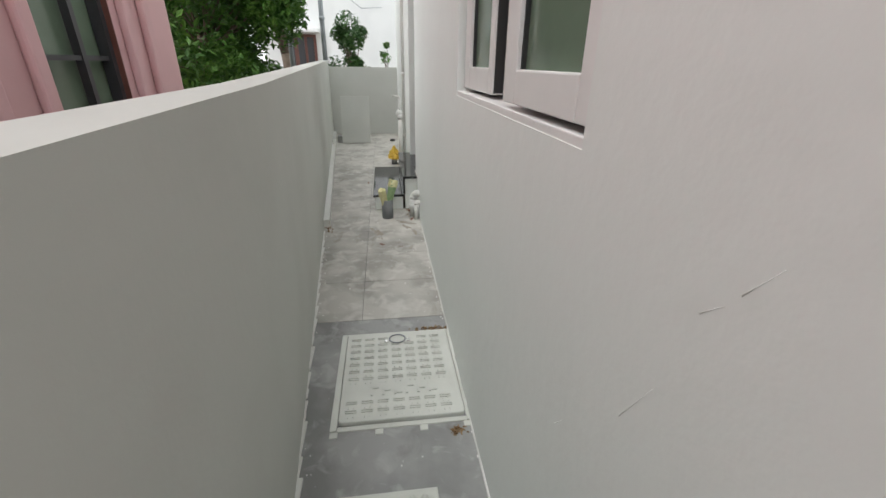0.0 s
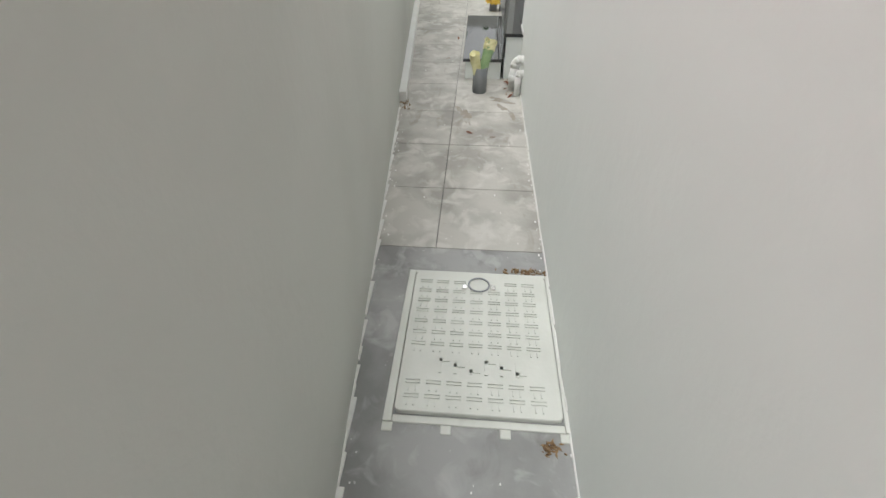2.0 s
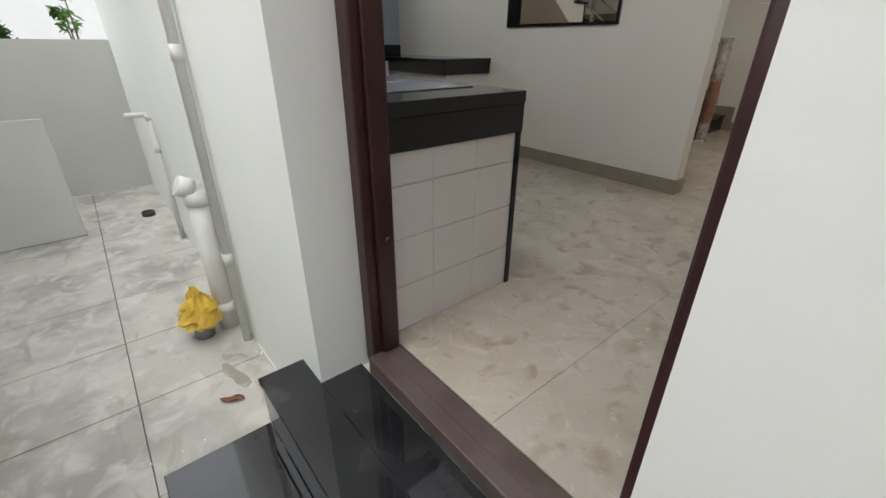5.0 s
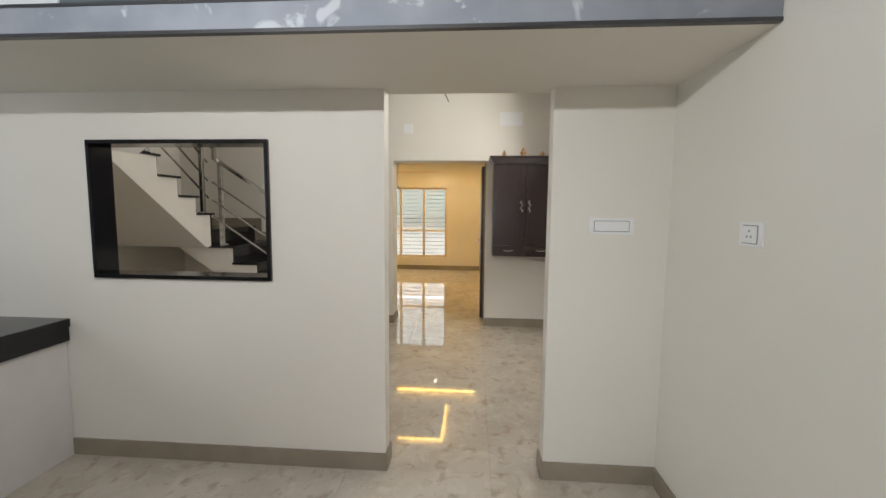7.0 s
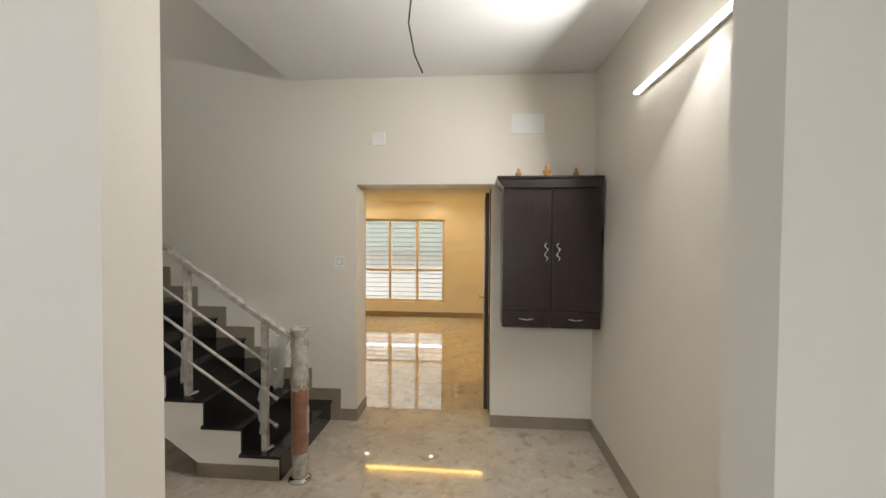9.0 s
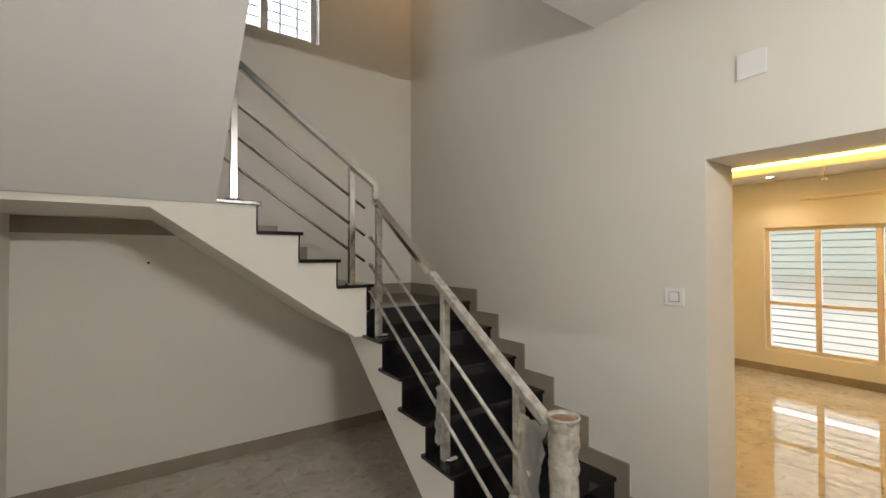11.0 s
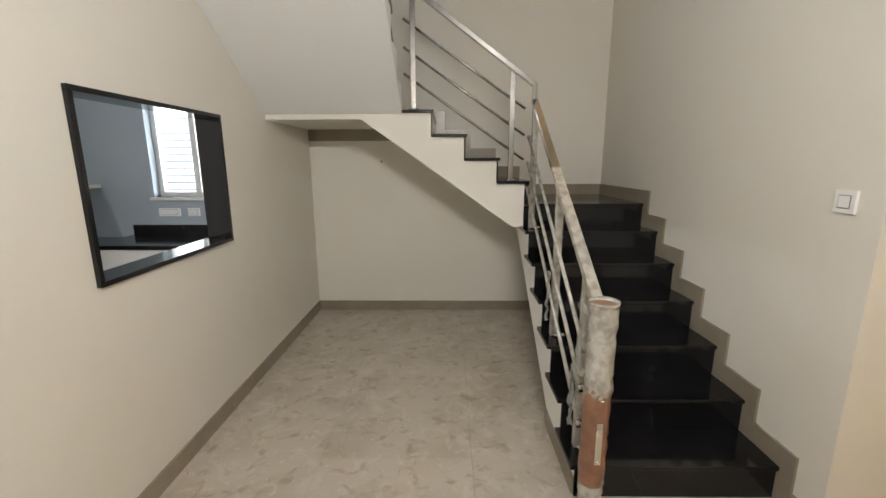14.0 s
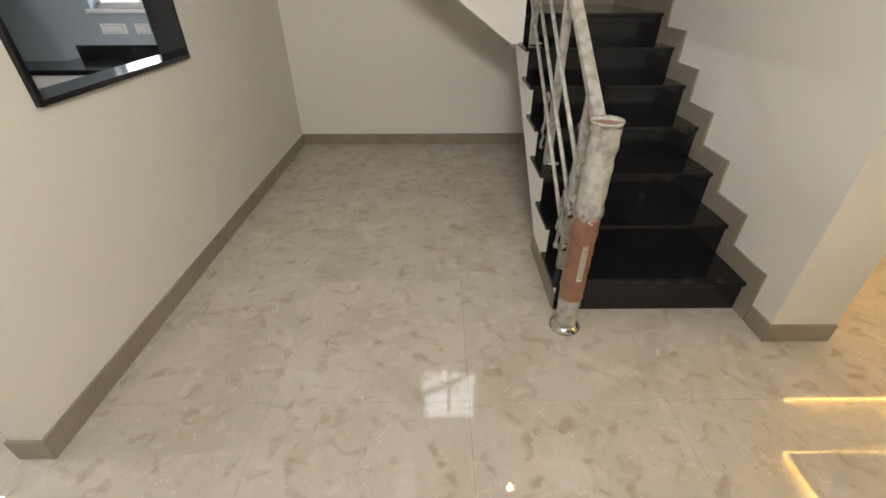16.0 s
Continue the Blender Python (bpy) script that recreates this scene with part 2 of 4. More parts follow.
def add_prism(bm, pts, axis, a, b):
    """A polygon in the plane across axis, pulled from a to b."""
    def at(p, d):
        q = list(p)
        q.insert(axis, d)
        return q
    lo, hi = [bm.verts.new(at(p, a)) for p in pts], [bm.verts.new(at(p, b)) for p in pts]
    bm.faces.new(lo)
    bm.faces.new(hi[::-1])
    k = len(pts)
    for i in range(k):
        bm.faces.new((lo[i], hi[i], hi[(i + 1) % k], lo[(i + 1) % k])[::-1])
    bmesh.ops.recalc_face_normals(bm, faces=bm.faces)
    return bm


def prism(pts, axis, a, b):
    return add_prism(bmesh.new(), pts, axis, a, b)


def add_tube(bm, p, q, r, seg=12, r2=None):
    p, q = Vector(p), Vector(q)
    turn = (q - p).to_track_quat("Z", "Y").to_matrix().to_4x4()
    res = bmesh.ops.create_cone(bm, cap_ends=True, segments=seg, radius1=r, radius2=r if r2 is None else r2, depth=(q - p).length)
    bmesh.ops.transform(bm, matrix=Matrix.Translation((p + q) / 2) @ turn, verts=res["verts"])
    for v in res["verts"]:
        for f in v.link_faces:
            if len(f.verts) == 4:
                f.smooth = True
    return bm


def tube(p, q, r, seg=12, r2=None):
    return add_tube(bmesh.new(), p, q, r, seg, r2)


def path_tube(points, r, seg=10):
    bm = bmesh.new()
    for p, q in zip(points, points[1:]):
        add_tube(bm, p, q, r, seg)
    for p in points[1:-1]:
        s = bmesh.ops.create_uvsphere(bm, u_segments=seg, v_segments=6, radius=r, matrix=Matrix.Translation(p))
        for v in s["verts"]:
            for f in v.link_faces:
                f.smooth = True
    return bm


def lathe(profile, at, seg=16):
    """Turns (radius, height) pairs about the upright at a place."""
    bm = bmesh.new()
    rings = []
    for r, z in profile:
        rings.append([bm.verts.new((at[0] + r * math.cos(2 * math.pi * i / seg), at[1] + r * math.sin(2 * math.pi * i / seg), at[2] + z)) for i in range(seg)])
    for a, b in zip(rings, rings[1:]):
        for i in range(seg):
            bm.faces.new((a[i], a[(i + 1) % seg], b[(i + 1) % seg], b[i])).smooth = True
    bm.faces.new(rings[0][::-1])
    bm.faces.new(rings[-1])
    return bm


def part(name, bm, mat, parent=None, label=""):
    me = bpy.data.meshes.new(name)
    bm.to_mesh(me)
    bm.free()
    me.materials.append(mat)
    ob = new(name, me)
    if parent is not None:
        ob.parent = parent
    return tagged(ob, label)


def thing(name, label, category, group="", at=(0, 0, 0)):
    e = new(name)
    return tagged(e, label, category, group)


def structure(name, bm, mat, label=""):
    return tagged(part(name, bm, mat), label, kind="structure")


def wall_x(name, x0, x1, y0, y1, z0, z1, holes, mat, label=""):
    """A wall that runs along x, with holes (xa, xb, za, zb) through it."""
    bm, cur = bmesh.new(), x0
    for xa, xb, za, zb in sorted(holes):
        if xa > cur:
            add_box(bm, (cur, y0, z0), (xa, y1, z1))
        if za > z0:
            add_box(bm, (xa, y0, z0), (xb, y1, za))
        if zb < z1:
            add_box(bm, (xa, y0, zb), (xb, y1, z1))
        cur = xb
    add_box(bm, (cur, y0, z0), (x1, y1, z1))
    bmesh.ops.remove_doubles(bm, verts=bm.verts, dist=1e-5)
    return structure(name, bm, mat, label)


def wall_y(name, y0, y1, x0, x1, z0, z1, holes, mat, label=""):
    bm, cur = bmesh.new(), y0
    for ya, yb, za, zb in sorted(holes):
        if ya > cur:
            add_box(bm, (x0, cur, z0), (x1, ya, z1))
        if za > z0:
            add_box(bm, (x0, ya, z0), (x1, yb, za))
        if zb < z1:
            add_box(bm, (x0, ya, zb), (x1, yb, z1))
        cur = yb
    add_box(bm, (x0, cur, z0), (x1, y1, z1))
    bmesh.ops.remove_doubles(bm, verts=bm.verts, dist=1e-5)
    return structure(name, bm, mat, label)


# ---- plan ----
ZA = -0.405                       # alley floor
YD, YI = -2.775, -2.50            # house wall: alley face, kitchen face
YK = -0.11                        # pass-through wall: kitchen face; its dining face is y = 0
YN, YN2 = 2.90, 3.20              # dining north wall
XE = 4.772                        # east wall
YB = 7.70                         # living room far wall
CEIL = 2.96


def left_y(x):
    return -3.589 - 0.083 * (6.5 - x)


# ---- large structure ----
structure("ground", boxes(((-600, -600, -0.75), (600, 600, -0.55))), M["ground"])
structure("alley_base", prism([(-0.95, left_y(-0.95) - 0.02), (12.5, left_y(12.5) - 0.02), (12.5, YD + 0.02), (-0.95, YD + 0.02)], 2, -0.56, ZA - 0.012), M["joint"])

# house wall on the alley: skin outside, paint inside
DOOR = (3.41, 4.35, -0.06, 2.10)
WIN = (6.957, 8.24, 0.917, 2.05)
wall_x("wall_south", -0.95, 12.5, YD, YI - 0.02, -0.6, 6.2, [DOOR, WIN], M["plaster"], "white-grey plastered house wall along the alley")
wall_x("wall_south_inner", -0.2, XE, YI - 0.02, YI, -0.05, CEIL, [DOOR], M["cream"])
t = 0.152
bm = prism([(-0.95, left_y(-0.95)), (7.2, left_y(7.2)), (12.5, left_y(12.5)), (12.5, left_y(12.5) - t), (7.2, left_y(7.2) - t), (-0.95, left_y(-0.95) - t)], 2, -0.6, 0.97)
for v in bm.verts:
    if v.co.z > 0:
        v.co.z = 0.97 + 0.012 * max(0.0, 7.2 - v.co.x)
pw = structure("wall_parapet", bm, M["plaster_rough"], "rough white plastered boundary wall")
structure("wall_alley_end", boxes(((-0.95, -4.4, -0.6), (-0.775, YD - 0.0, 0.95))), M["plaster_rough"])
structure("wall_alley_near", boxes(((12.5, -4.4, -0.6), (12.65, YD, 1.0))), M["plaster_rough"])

# kitchen and dining
PASS = (1.66, 2.69, 1.063, 1.824)
MOUTH = (3.313, 4.18, -0.05, 2.08)
wall_x("wall_pass_through", 0.0, XE, YK, 0.0, -0.05, CEIL, [PASS, MOUTH], M["cream"], "cream wall with a granite-framed serving hatch")
wall_x("wall_north", -0.2, XE, YN, YN2, -0.05, 6.0, [(2.772, 3.935, -0.05, 2.055)], M["cream"])
wall_y("wall_west", YK, YN, -0.2, 0.0, -0.05, 6.0, [(1.06, 1.95, 3.49, 4.75)], M["cream"])
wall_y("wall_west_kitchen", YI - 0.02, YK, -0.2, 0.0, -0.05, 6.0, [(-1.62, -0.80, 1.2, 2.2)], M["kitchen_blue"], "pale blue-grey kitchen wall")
wall_y("wall_east", YI - 0.02, YN, XE, XE + 0.15, -0.05, 6.0, [], M["cream"])
structure("ceiling_kitchen", boxes(((-0.2, YI - 0.02, CEIL), (XE, YK, CEIL + 0.12))), M["white"])
structure("ceiling_dining", boxes(((2.17, YK, CEIL), (XE, YN, CEIL + 0.12))), M["white"])
structure("ceiling_upper", boxes(((-0.2, YI, 5.9), (XE + 0.15, YN, 6.0))), M["white"])
wall_x("wall_upper_south", 0.0, XE, YK, -0.002, CEIL + 0.12, 5.9, [], M["cream"])

# living room
wall_y("wall_living_west", YN2, YB, 0.3, 0.45, -0.05, 2.9, [], M["cream"])
wall_y("wall_living_east", YN2, YB, 5.4, 5.55, -0.05, 2.9, [], M["cream"])
LW = (1.47, 3.15, 0.30, 1.97)
wall_x("wall_living_north", 0.3, 5.55, YB, YB + 0.2, -0.05, 2.9, [LW], M["cream"])
structure("wall_living_return", boxes(((XE + 0.15, YN, -0.05), (5.55, YN2, 2.9))), M["cream"])
bm = boxes(((0.3, YN2, 2.60), (5.4, 4.2, 2.68)), ((0.3, 6.95, 2.60), (5.4, YB, 2.68)), ((0.3, 4.2, 2.60), (1.1, 6.95, 2.68)), ((4.4, 4.2, 2.60), (5.4, 6.95, 2.68)),
           ((0.3, YN2, 2.80), (5.4, YB, 2.9)), ((1.75, 4.95, 2.70), (3.25, 6.3, 2.78)))
structure("ceiling_living", bm, M["white"], "white false ceiling with a lit cove")

# skirting, butted against the walls
SK = 0.1
for name, lo, hi in (("baseboard_pass", (0.0, 0.0, 0), (3.313, 0.012, SK)), ("baseboard_mouth_left", (3.313, YK - 0.012, 0), (3.325, 0.012, SK)),
                     ("baseboard_kitchen", (1.0, YK - 0.012, 0), (3.313, YK, SK)), ("baseboard_kitchen_east", (4.18, YK - 0.012, 0), (XE, YK, SK)),
                     ("baseboard_mouth_right", (4.168, YK - 0.012, 0), (4.18, 0.012, SK)), ("baseboard_pass_east", (4.18, 0, 0), (XE, 0.012, SK)),
                     ("baseboard_back", (0.0, 0.012, 0), (0.012, YN, SK)), ("baseboard_north_jamb", (2.772, YN, 0), (2.784, YN2, SK)),
                     ("baseboard_niche", (3.935, YN - 0.012, 0), (XE, YN, SK)), ("baseboard_east", (XE - 0.012, 0.012, 0), (XE, YN - 0.012, SK)),
                     ("baseboard_living", (0.45, YB - 0.012, 0), (5.4, YB, SK)), ("baseboard_north", (2.64, YN - 0.012, 0), (2.784, YN, SK)),
                     ("baseboard_east_kitchen", (XE - 0.012, YI, 0), (XE, YK - 0.012, SK))):
    structure(name, boxes((lo, hi), bevel=0.002), M["skirting"])

# ---- staircase ----
R, T = 0.175, 0.262
stair = thing("staircase", "winding staircase with black granite treads and cream painted sides", "staircase")


def rx(k):
    return 2.535 - T * (k - 1)


YS = 1.965                        # side face of the lower flight
XF = 0.985                        # side face of the second flight
bm = bmesh.new()
pts = [(2.535, 0.0)]
for k in range(1, 8):
    pts += [(rx(k), R * k - 0.022), (rx(k + 1) if k < 7 else XF - 0.0, R * k - 0.022)]
pts[-1] = (0.0, R * 7 - 0.022)
pts += [(0.0, 1.04), (0.6, 1.04), (2.1, 0.0)]
part("lower_flight", prism(pts, 1, YS, YN), M["cream"], stair)
ry = [1.985, 1.745, 1.495, 1.245]
zz = [R * (8 + i) for i in range(4)]
pts = [(YS - 0.002, 1.2)]
for i in range(4):
    pts += [(min(ry[i], YS - 0.002), zz[i] - 0.022), ((ry[i + 1] if i < 3 else 0.0), zz[i] - 0.022)]
pts += [(0.0, 1.86), (0.72, 1.86), (1.88, 1.04), (YS - 0.002, 1.04)]
part("middle_flight", prism(pts, 0, 0.0, XF), M["cream"], stair)
pts = [(XF - 0.03, 1.90), (XF + 0.02, 1.90), (2.56, CEIL - 0.002), (2.56, CEIL + 0.10)]
u0 = XF
for k in range(6, 0, -1):
    pts += [(u0 + T * k, 1.925 + R * k), (u0 + T * (k - 1), 1.925 + R * k)]
pts += [(XF - 0.03, 1.925)]
part("upper_flight", prism(pts, 1, 0.002, 1.03), M["white"], stair, "white painted underside of the upper flight")
for k in range(1, 8):
    x1 = rx(k) + 0.028
    x0 = rx(k + 1) if k < 7 else 0.0
    part("tread", boxes(((x0, 1.935 if k < 7 else 1.99, R * k - 0.022), (x1, YN - 0.012, R * k)), bevel=0.003), M["granite"], stair)
    part("riser", boxes(((rx(k), YS - 0.002, R * (k - 1)), (rx(k) + 0.012, YN - 0.012, R * k - 0.022))), M["granite"], stair)
for i in range(4):
    y0 = ry[i + 1] if i < 3 else 0.02
    part("tread", boxes(((0.014, y0, zz[i] - 0.022), (XF + 0.025, ry[i] + 0.025, zz[i])), bevel=0.003), M["granite"], stair)
    part("riser", boxes(((0.014, ry[i], zz[i] - R), (XF - 0.005, ry[i] + 0.012, zz[i] - 0.022))), M["granite"], stair)
# stepped skirting on the walls
for k in range(1, 8):
    part("skirting", boxes(((rx(k + 1) + 0.1 if k < 7 else 0.0, YN - 0.012, R * (k - 1) if k < 7 else R * 6), (rx(k) + 0.1, YN, R * k + SK))), M["skirting"], stair, "taupe skirting tile")
part("skirting", boxes(((0.0, 2.1, R * 7 - 0.02), (0.012, YN - 0.012, R * 7 + SK))), M["skirting"], stair, "taupe skirting tile")
for i in range(4):
    part("skirting", boxes(((0.0, ry[i + 1] + 0.1 if i < 3 else 0.0, zz[i] - R), (0.012, ry[i] + 0.1, zz[i] + SK))), M["skirting"], stair, "taupe skirting tile")
part("side_skirting", prism([(1.97, 0.0), (2.53, 0.0), (2.53, 0.09), (1.97, 0.09)], 1, YS - 0.01, YS), M["skirting"], stair)

# ---- railing ----
rail = thing("stair_railing", "steel stair railing half wrapped in clear plastic film", "railing")


def nose(x):
    return R + (2.535 - x) * R / T


YR = 2.005
RH = 0.80


def bar(p, q, w, h, mat, name, label=""):
    p, q = Vector(p), Vector(q)
    bm = bmesh.new()
    add_box(bm, (-w / 2, -h / 2, 0), (w / 2, h / 2, (q - p).length), 0.004)
    bmesh.ops.transform(bm, matrix=Matrix.Translation(p) @ (q - p).to_track_quat("Z", "Y").to_matrix().to_4x4(), verts=bm.verts)
    return part(name, bm, mat, rail, label)


bar((2.60, YR, nose(2.60) + RH), (1.75, YR, nose(1.75) + RH), 0.05, 0.035, M["wrap"], "handrail", "film-wrapped handrail")
bar((1.75, YR, nose(1.75) + RH), (1.03, YR, nose(1.03) + RH), 0.05, 0.035, M["steel"], "handrail", "polished steel handrail")
zj = nose(1.03) + RH
bar((1.03, YR, zj - 0.02), (1.03, YR, zj + 0.12), 0.035, 0.035, M["steel"], "handrail")
bar((1.02, YR, zj + 0.11), (1.0, 1.0, 2.83), 0.05, 0.035, M["steel"], "handrail")
for off in (0.26, 0.45, 0.63):
    part("rod", tube((2.50, YR - 0.03, nose(2.50) + RH - off), (1.04, YR - 0.03, nose(1.04) + RH - off), 0.010, 10), M["wrap"], rail)
    part("rod", tube((0.985, 1.95, zj + 0.21 - off), (0.985, 1.05, 2.79 - off + 0.02), 0.010, 10), M["steel"], rail)
for x, m in ((2.42, "wrap"), (1.88, "wrap"), (1.09, "wrap")):
    k = int((2.535 + 0.028 - x) / T) + 1
    post = part("post", boxes(((x - 0.02, YR - 0.02, R * min(k, 6)), (x + 0.02, YR + 0.02, nose(x) + RH)), bevel=0.004), M[m], rail)
    part("foot_plate", lathe([(0.045, 0), (0.045, 0.012), (0.028, 0.02)], (x, YR + 0.03, R * min(k, 6))), M["steel"], rail)
for y, zb in ((1.85, zz[0]), (1.12, zz[3])):
    part("post", boxes(((0.97, y - 0.02, zb), (1.01, y + 0.02, zb + 0.82)), bevel=0.004), M["steel"], rail)
    part("foot_plate", lathe([(0.04, 0), (0.04, 0.01), (0.026, 0.016)], (0.98, y, zb)), M["steel"], rail)
for i in range(4):
    off = (0.0, 0.26, 0.45, 0.63)[i]
    z0 = 2.84 - off
    bar((1.02, 0.97, z0), (2.3, 0.97, z0 + 1.28 * R / T), 0.03, 0.03, M["steel"], "upper_rail")
# capped rod ends and loose film
for off in (0.26, 0.45, 0.63):
    part("rod_cap", tube((2.50, YR - 0.03, nose(2.50) + RH - off), (2.525, YR - 0.03, nose(2.525) + RH - off), 0.014, 10), M["steel"], rail, "steel rod cap")
    part("rod_cap", tube((1.04, YR - 0.03, nose(1.04) + RH - off), (1.02, YR - 0.03, nose(1.02) + RH - off), 0.014, 10), M["steel"], rail, "steel rod cap")


def film_sheet(x0, x1, z0, z1, seed, y=YR - 0.045):
    """A thin crumpled sheet of film that hangs beside a post."""
    rg = random.Random(seed)
    bm = bmesh.new()
    nu, nv = 7, 10
    rows = [[bm.verts.new((x0 + (x1 - x0) * u / (nu - 1) * (1 - 0.35 * v / (nv - 1)) + rg.uniform(-0.006, 0.006), y + rg.uniform(-0.012, 0.012), z1 + (z0 - z1) * v / (nv - 1) + rg.uniform(-0.01, 0.01))) for u in range(nu)] for v in range(nv)]
    for a, b in zip(rows, rows[1:]):
        for k in range(nu - 1):
            bm.faces.new((a[k], a[k + 1], b[k + 1], b[k])).smooth = True
    bmesh.ops.solidify(bm, geom=bm.faces[:], thickness=0.0012)
    return part("film_flap", bm, M["film"], rail, "loose crumpled clear film")


film_sheet(2.47, 2.61, 0.62, 0.96, 21)
film_sheet(1.86, 1.93, 0.62, 0.92, 22)
film_sheet(2.40, 2.47, 0.30, 0.62, 23)
# newel post
nx, ny = 2.663, 1.992
newel = part("newel_post", tube((nx, ny, 0.0), (nx, ny, 0.97), 0.046, 16), M["wrap"], rail, "newel post wrapped in clear film")
rng = random.Random(4)


def crumpled_sleeve(z0, z1, r, jitter, levels, seg=22):
    bm = bmesh.new()
    rings = []
    for i in range(levels):
        z = z0 + (z1 - z0) * i / (levels - 1)
        wave = rng.uniform(-0.3, 1.0) * jitter
        rings.append([])
        for k in range(seg):
            a = 2 * math.pi * k / seg
            rr = r + wave + rng.uniform(-0.3, 1.0) * jitter
            rings[-1].append(bm.verts.new((nx + rr * math.cos(a), ny + rr * math.sin(a), z + (rng.uniform(-0.012, 0.012) if 0 < i else 0))))
    for a, b in zip(rings, rings[1:]):
        for k in range(seg):
            bm.faces.new((a[k], a[(k + 1) % seg], b[(k + 1) % seg], b[k])).smooth = True
    return bm


part("film_wrap", crumpled_sleeve(0.60, 0.99, 0.049, 0.007, 20), M["wrap"], rail, "crumpled clear film")
part("film_wrap", crumpled_sleeve(0.03, 0.22, 0.048, 0.004, 9), M["wrap"], rail, "crumpled clear film")
part("film_lip", lathe([(0.050, 0.965), (0.057, 0.992), (0.062, 1.0), (0.060, 1.006), (0.050, 0.996), (0.046, 0.975)], (nx, ny, 0)), M["wrap"], rail, "folded white film lip")
part("card_core", lathe([(0.035, 0.975), (0.052, 0.992), (0.035, 0.994)], (nx, ny, 0)), M["tape"], rail, "brown cardboard core")
part("tape_wrap", crumpled_sleeve(0.19, 0.64, 0.052, 0.003, 16), M["tape"], rail, "brown packing tape")
part("bracket", boxes(((nx + 0.050, ny - 0.013, 0.31), (nx + 0.061, ny + 0.013, 0.50)), bevel=0.003), M["chrome"], rail)
for z in (0.32, 0.46, 0.6):
    part("bolt", lathe([(0.009, 0), (0.009, 0.006), (0.004, 0.009)], (nx + 0.060, ny, z), 8), M["chrome"], rail)
part("floor_flange", lathe([(0.075, 0), (0.075, 0.008), (0.055, 0.022), (0.05, 0.026)], (nx, ny, 0.0)), M["steel"], rail, "steel floor flange")


# ---- serving hatch frame ----
hatch = thing("serving_hatch_frame", "black granite frame lining the serving hatch", "frame")
xa, xb, za, zb = PASS
g = 0.022
part("bottom_lining", boxes(((xa, YK - 0.02, za), (xb, 0.02, za + g)), bevel=0.003), M["granite"], hatch)
part("top_lining", boxes(((xa, YK - 0.02, zb - g), (xb, 0.02, zb)), bevel=0.003), M["granite"], hatch)
part("side_lining", boxes(((xa, YK - 0.02, za + g), (xa + g, 0.02, zb - g)), bevel=0.003), M["granite"], hatch)
part("side_lining", boxes(((xb - g, YK - 0.02, za + g), (xb, 0.02, zb - g)), bevel=0.003), M["granite"], hatch)


# ---- windows ----
def sash_window(name, axis, a0, a1, z0, z1, d, mat, cols, transom, bars, label, pane_mat=None):
    """A framed window in a hole; d is where its middle lies across the wall. Bars are a grille of horizontal rods."""
    w = new(name)
    tagged(w, label, kind="structure")
    def bx(a, b, za, zb, t0, t1):
        return boxes(((a, d + t0, za), (b, d + t1, zb)), bevel=0.003) if axis == 0 else boxes(((d + t0, a, za), (d + t1, b, zb)), bevel=0.003)
    f = 0.05
    part("window_frame", bx(a0, a0 + f, z0, z1, -0.03, 0.03), mat, w)
    part("window_frame", bx(a1 - f, a1, z0, z1, -0.03, 0.03), mat, w)
    part("window_frame", bx(a0 + f, a1 - f, z0, z0 + f, -0.03, 0.03), mat, w)
    part("window_frame", bx(a0 + f, a1 - f, z1 - f, z1, -0.03, 0.03), mat, w)
    step = (a1 - a0) / cols
    for i in range(1, cols):
        part("mullion", bx(a0 + step * i - 0.03, a0 + step * i + 0.03, z0 + f, z1 - f, -0.028, 0.028), mat, w)
    if transom:
        for i in range(cols):
            part("transom", bx(a0 + step * i + (0.05 if i == 0 else 0.03), a0 + step * (i + 1) - (0.05 if i == cols - 1 else 0.03), transom - 0.025, transom + 0.025, -0.026, 0.026), mat, w)
    for i in range(cols):
        p = part("pane", bx(a0 + step * i + 0.03, a0 + step * (i + 1) - 0.03, z0 + f, z1 - f, -0.004, 0.004), pane_mat or M["glass"], w)
        p.visible_shadow = False
    if bars:
        for i in range(1, bars):
            z = z0 + (z1 - z0) * i / bars
            p, q = ((a0, d + 0.05, z), (a1, d + 0.05, z)) if axis == 0 else ((d - 0.05, a0, z), (d - 0.05, a1, z))
            part("grille_bar", tube(p, q, 0.0075, 6), M["pole"], w)
    return w


sash_window("window_living", 0, *LW[:2], *LW[2:], YB + 0.08, M["wood_frame"], 3, 0.94, 18, "three-light window with cream frames and a horizontal grille")
w2 = sash_window("window_stair", 1, 1.06, 1.95, 3.49, 4.75, -0.12, M["upvc"], 2, 0, 14, "white stair window with a steel grille")
for i in range(1, 6):
    y = 1.06 + 0.89 * i / 6
    part("grille_bar", tube((-0.175, y, 3.49), (-0.175, y, 4.75), 0.009, 6), M["pole"], w2)
w3 = sash_window("window_kitchen", 1, -1.62, -0.80, 1.2, 2.2, -0.12, M["upvc"], 2, 0, 14, "white kitchen window with a steel grille")
for nm, bx in (("window_surround_stair", ((-0.0, 1.0, 3.43), (0.008, 1.06, 4.8))),):
    structure(nm, boxes(bx), M["upvc"])
structure("window_sill_kitchen", boxes(((-0.2, -1.66, 1.17), (0.02, -0.78, 1.2)), bevel=0.003), M["upvc"])

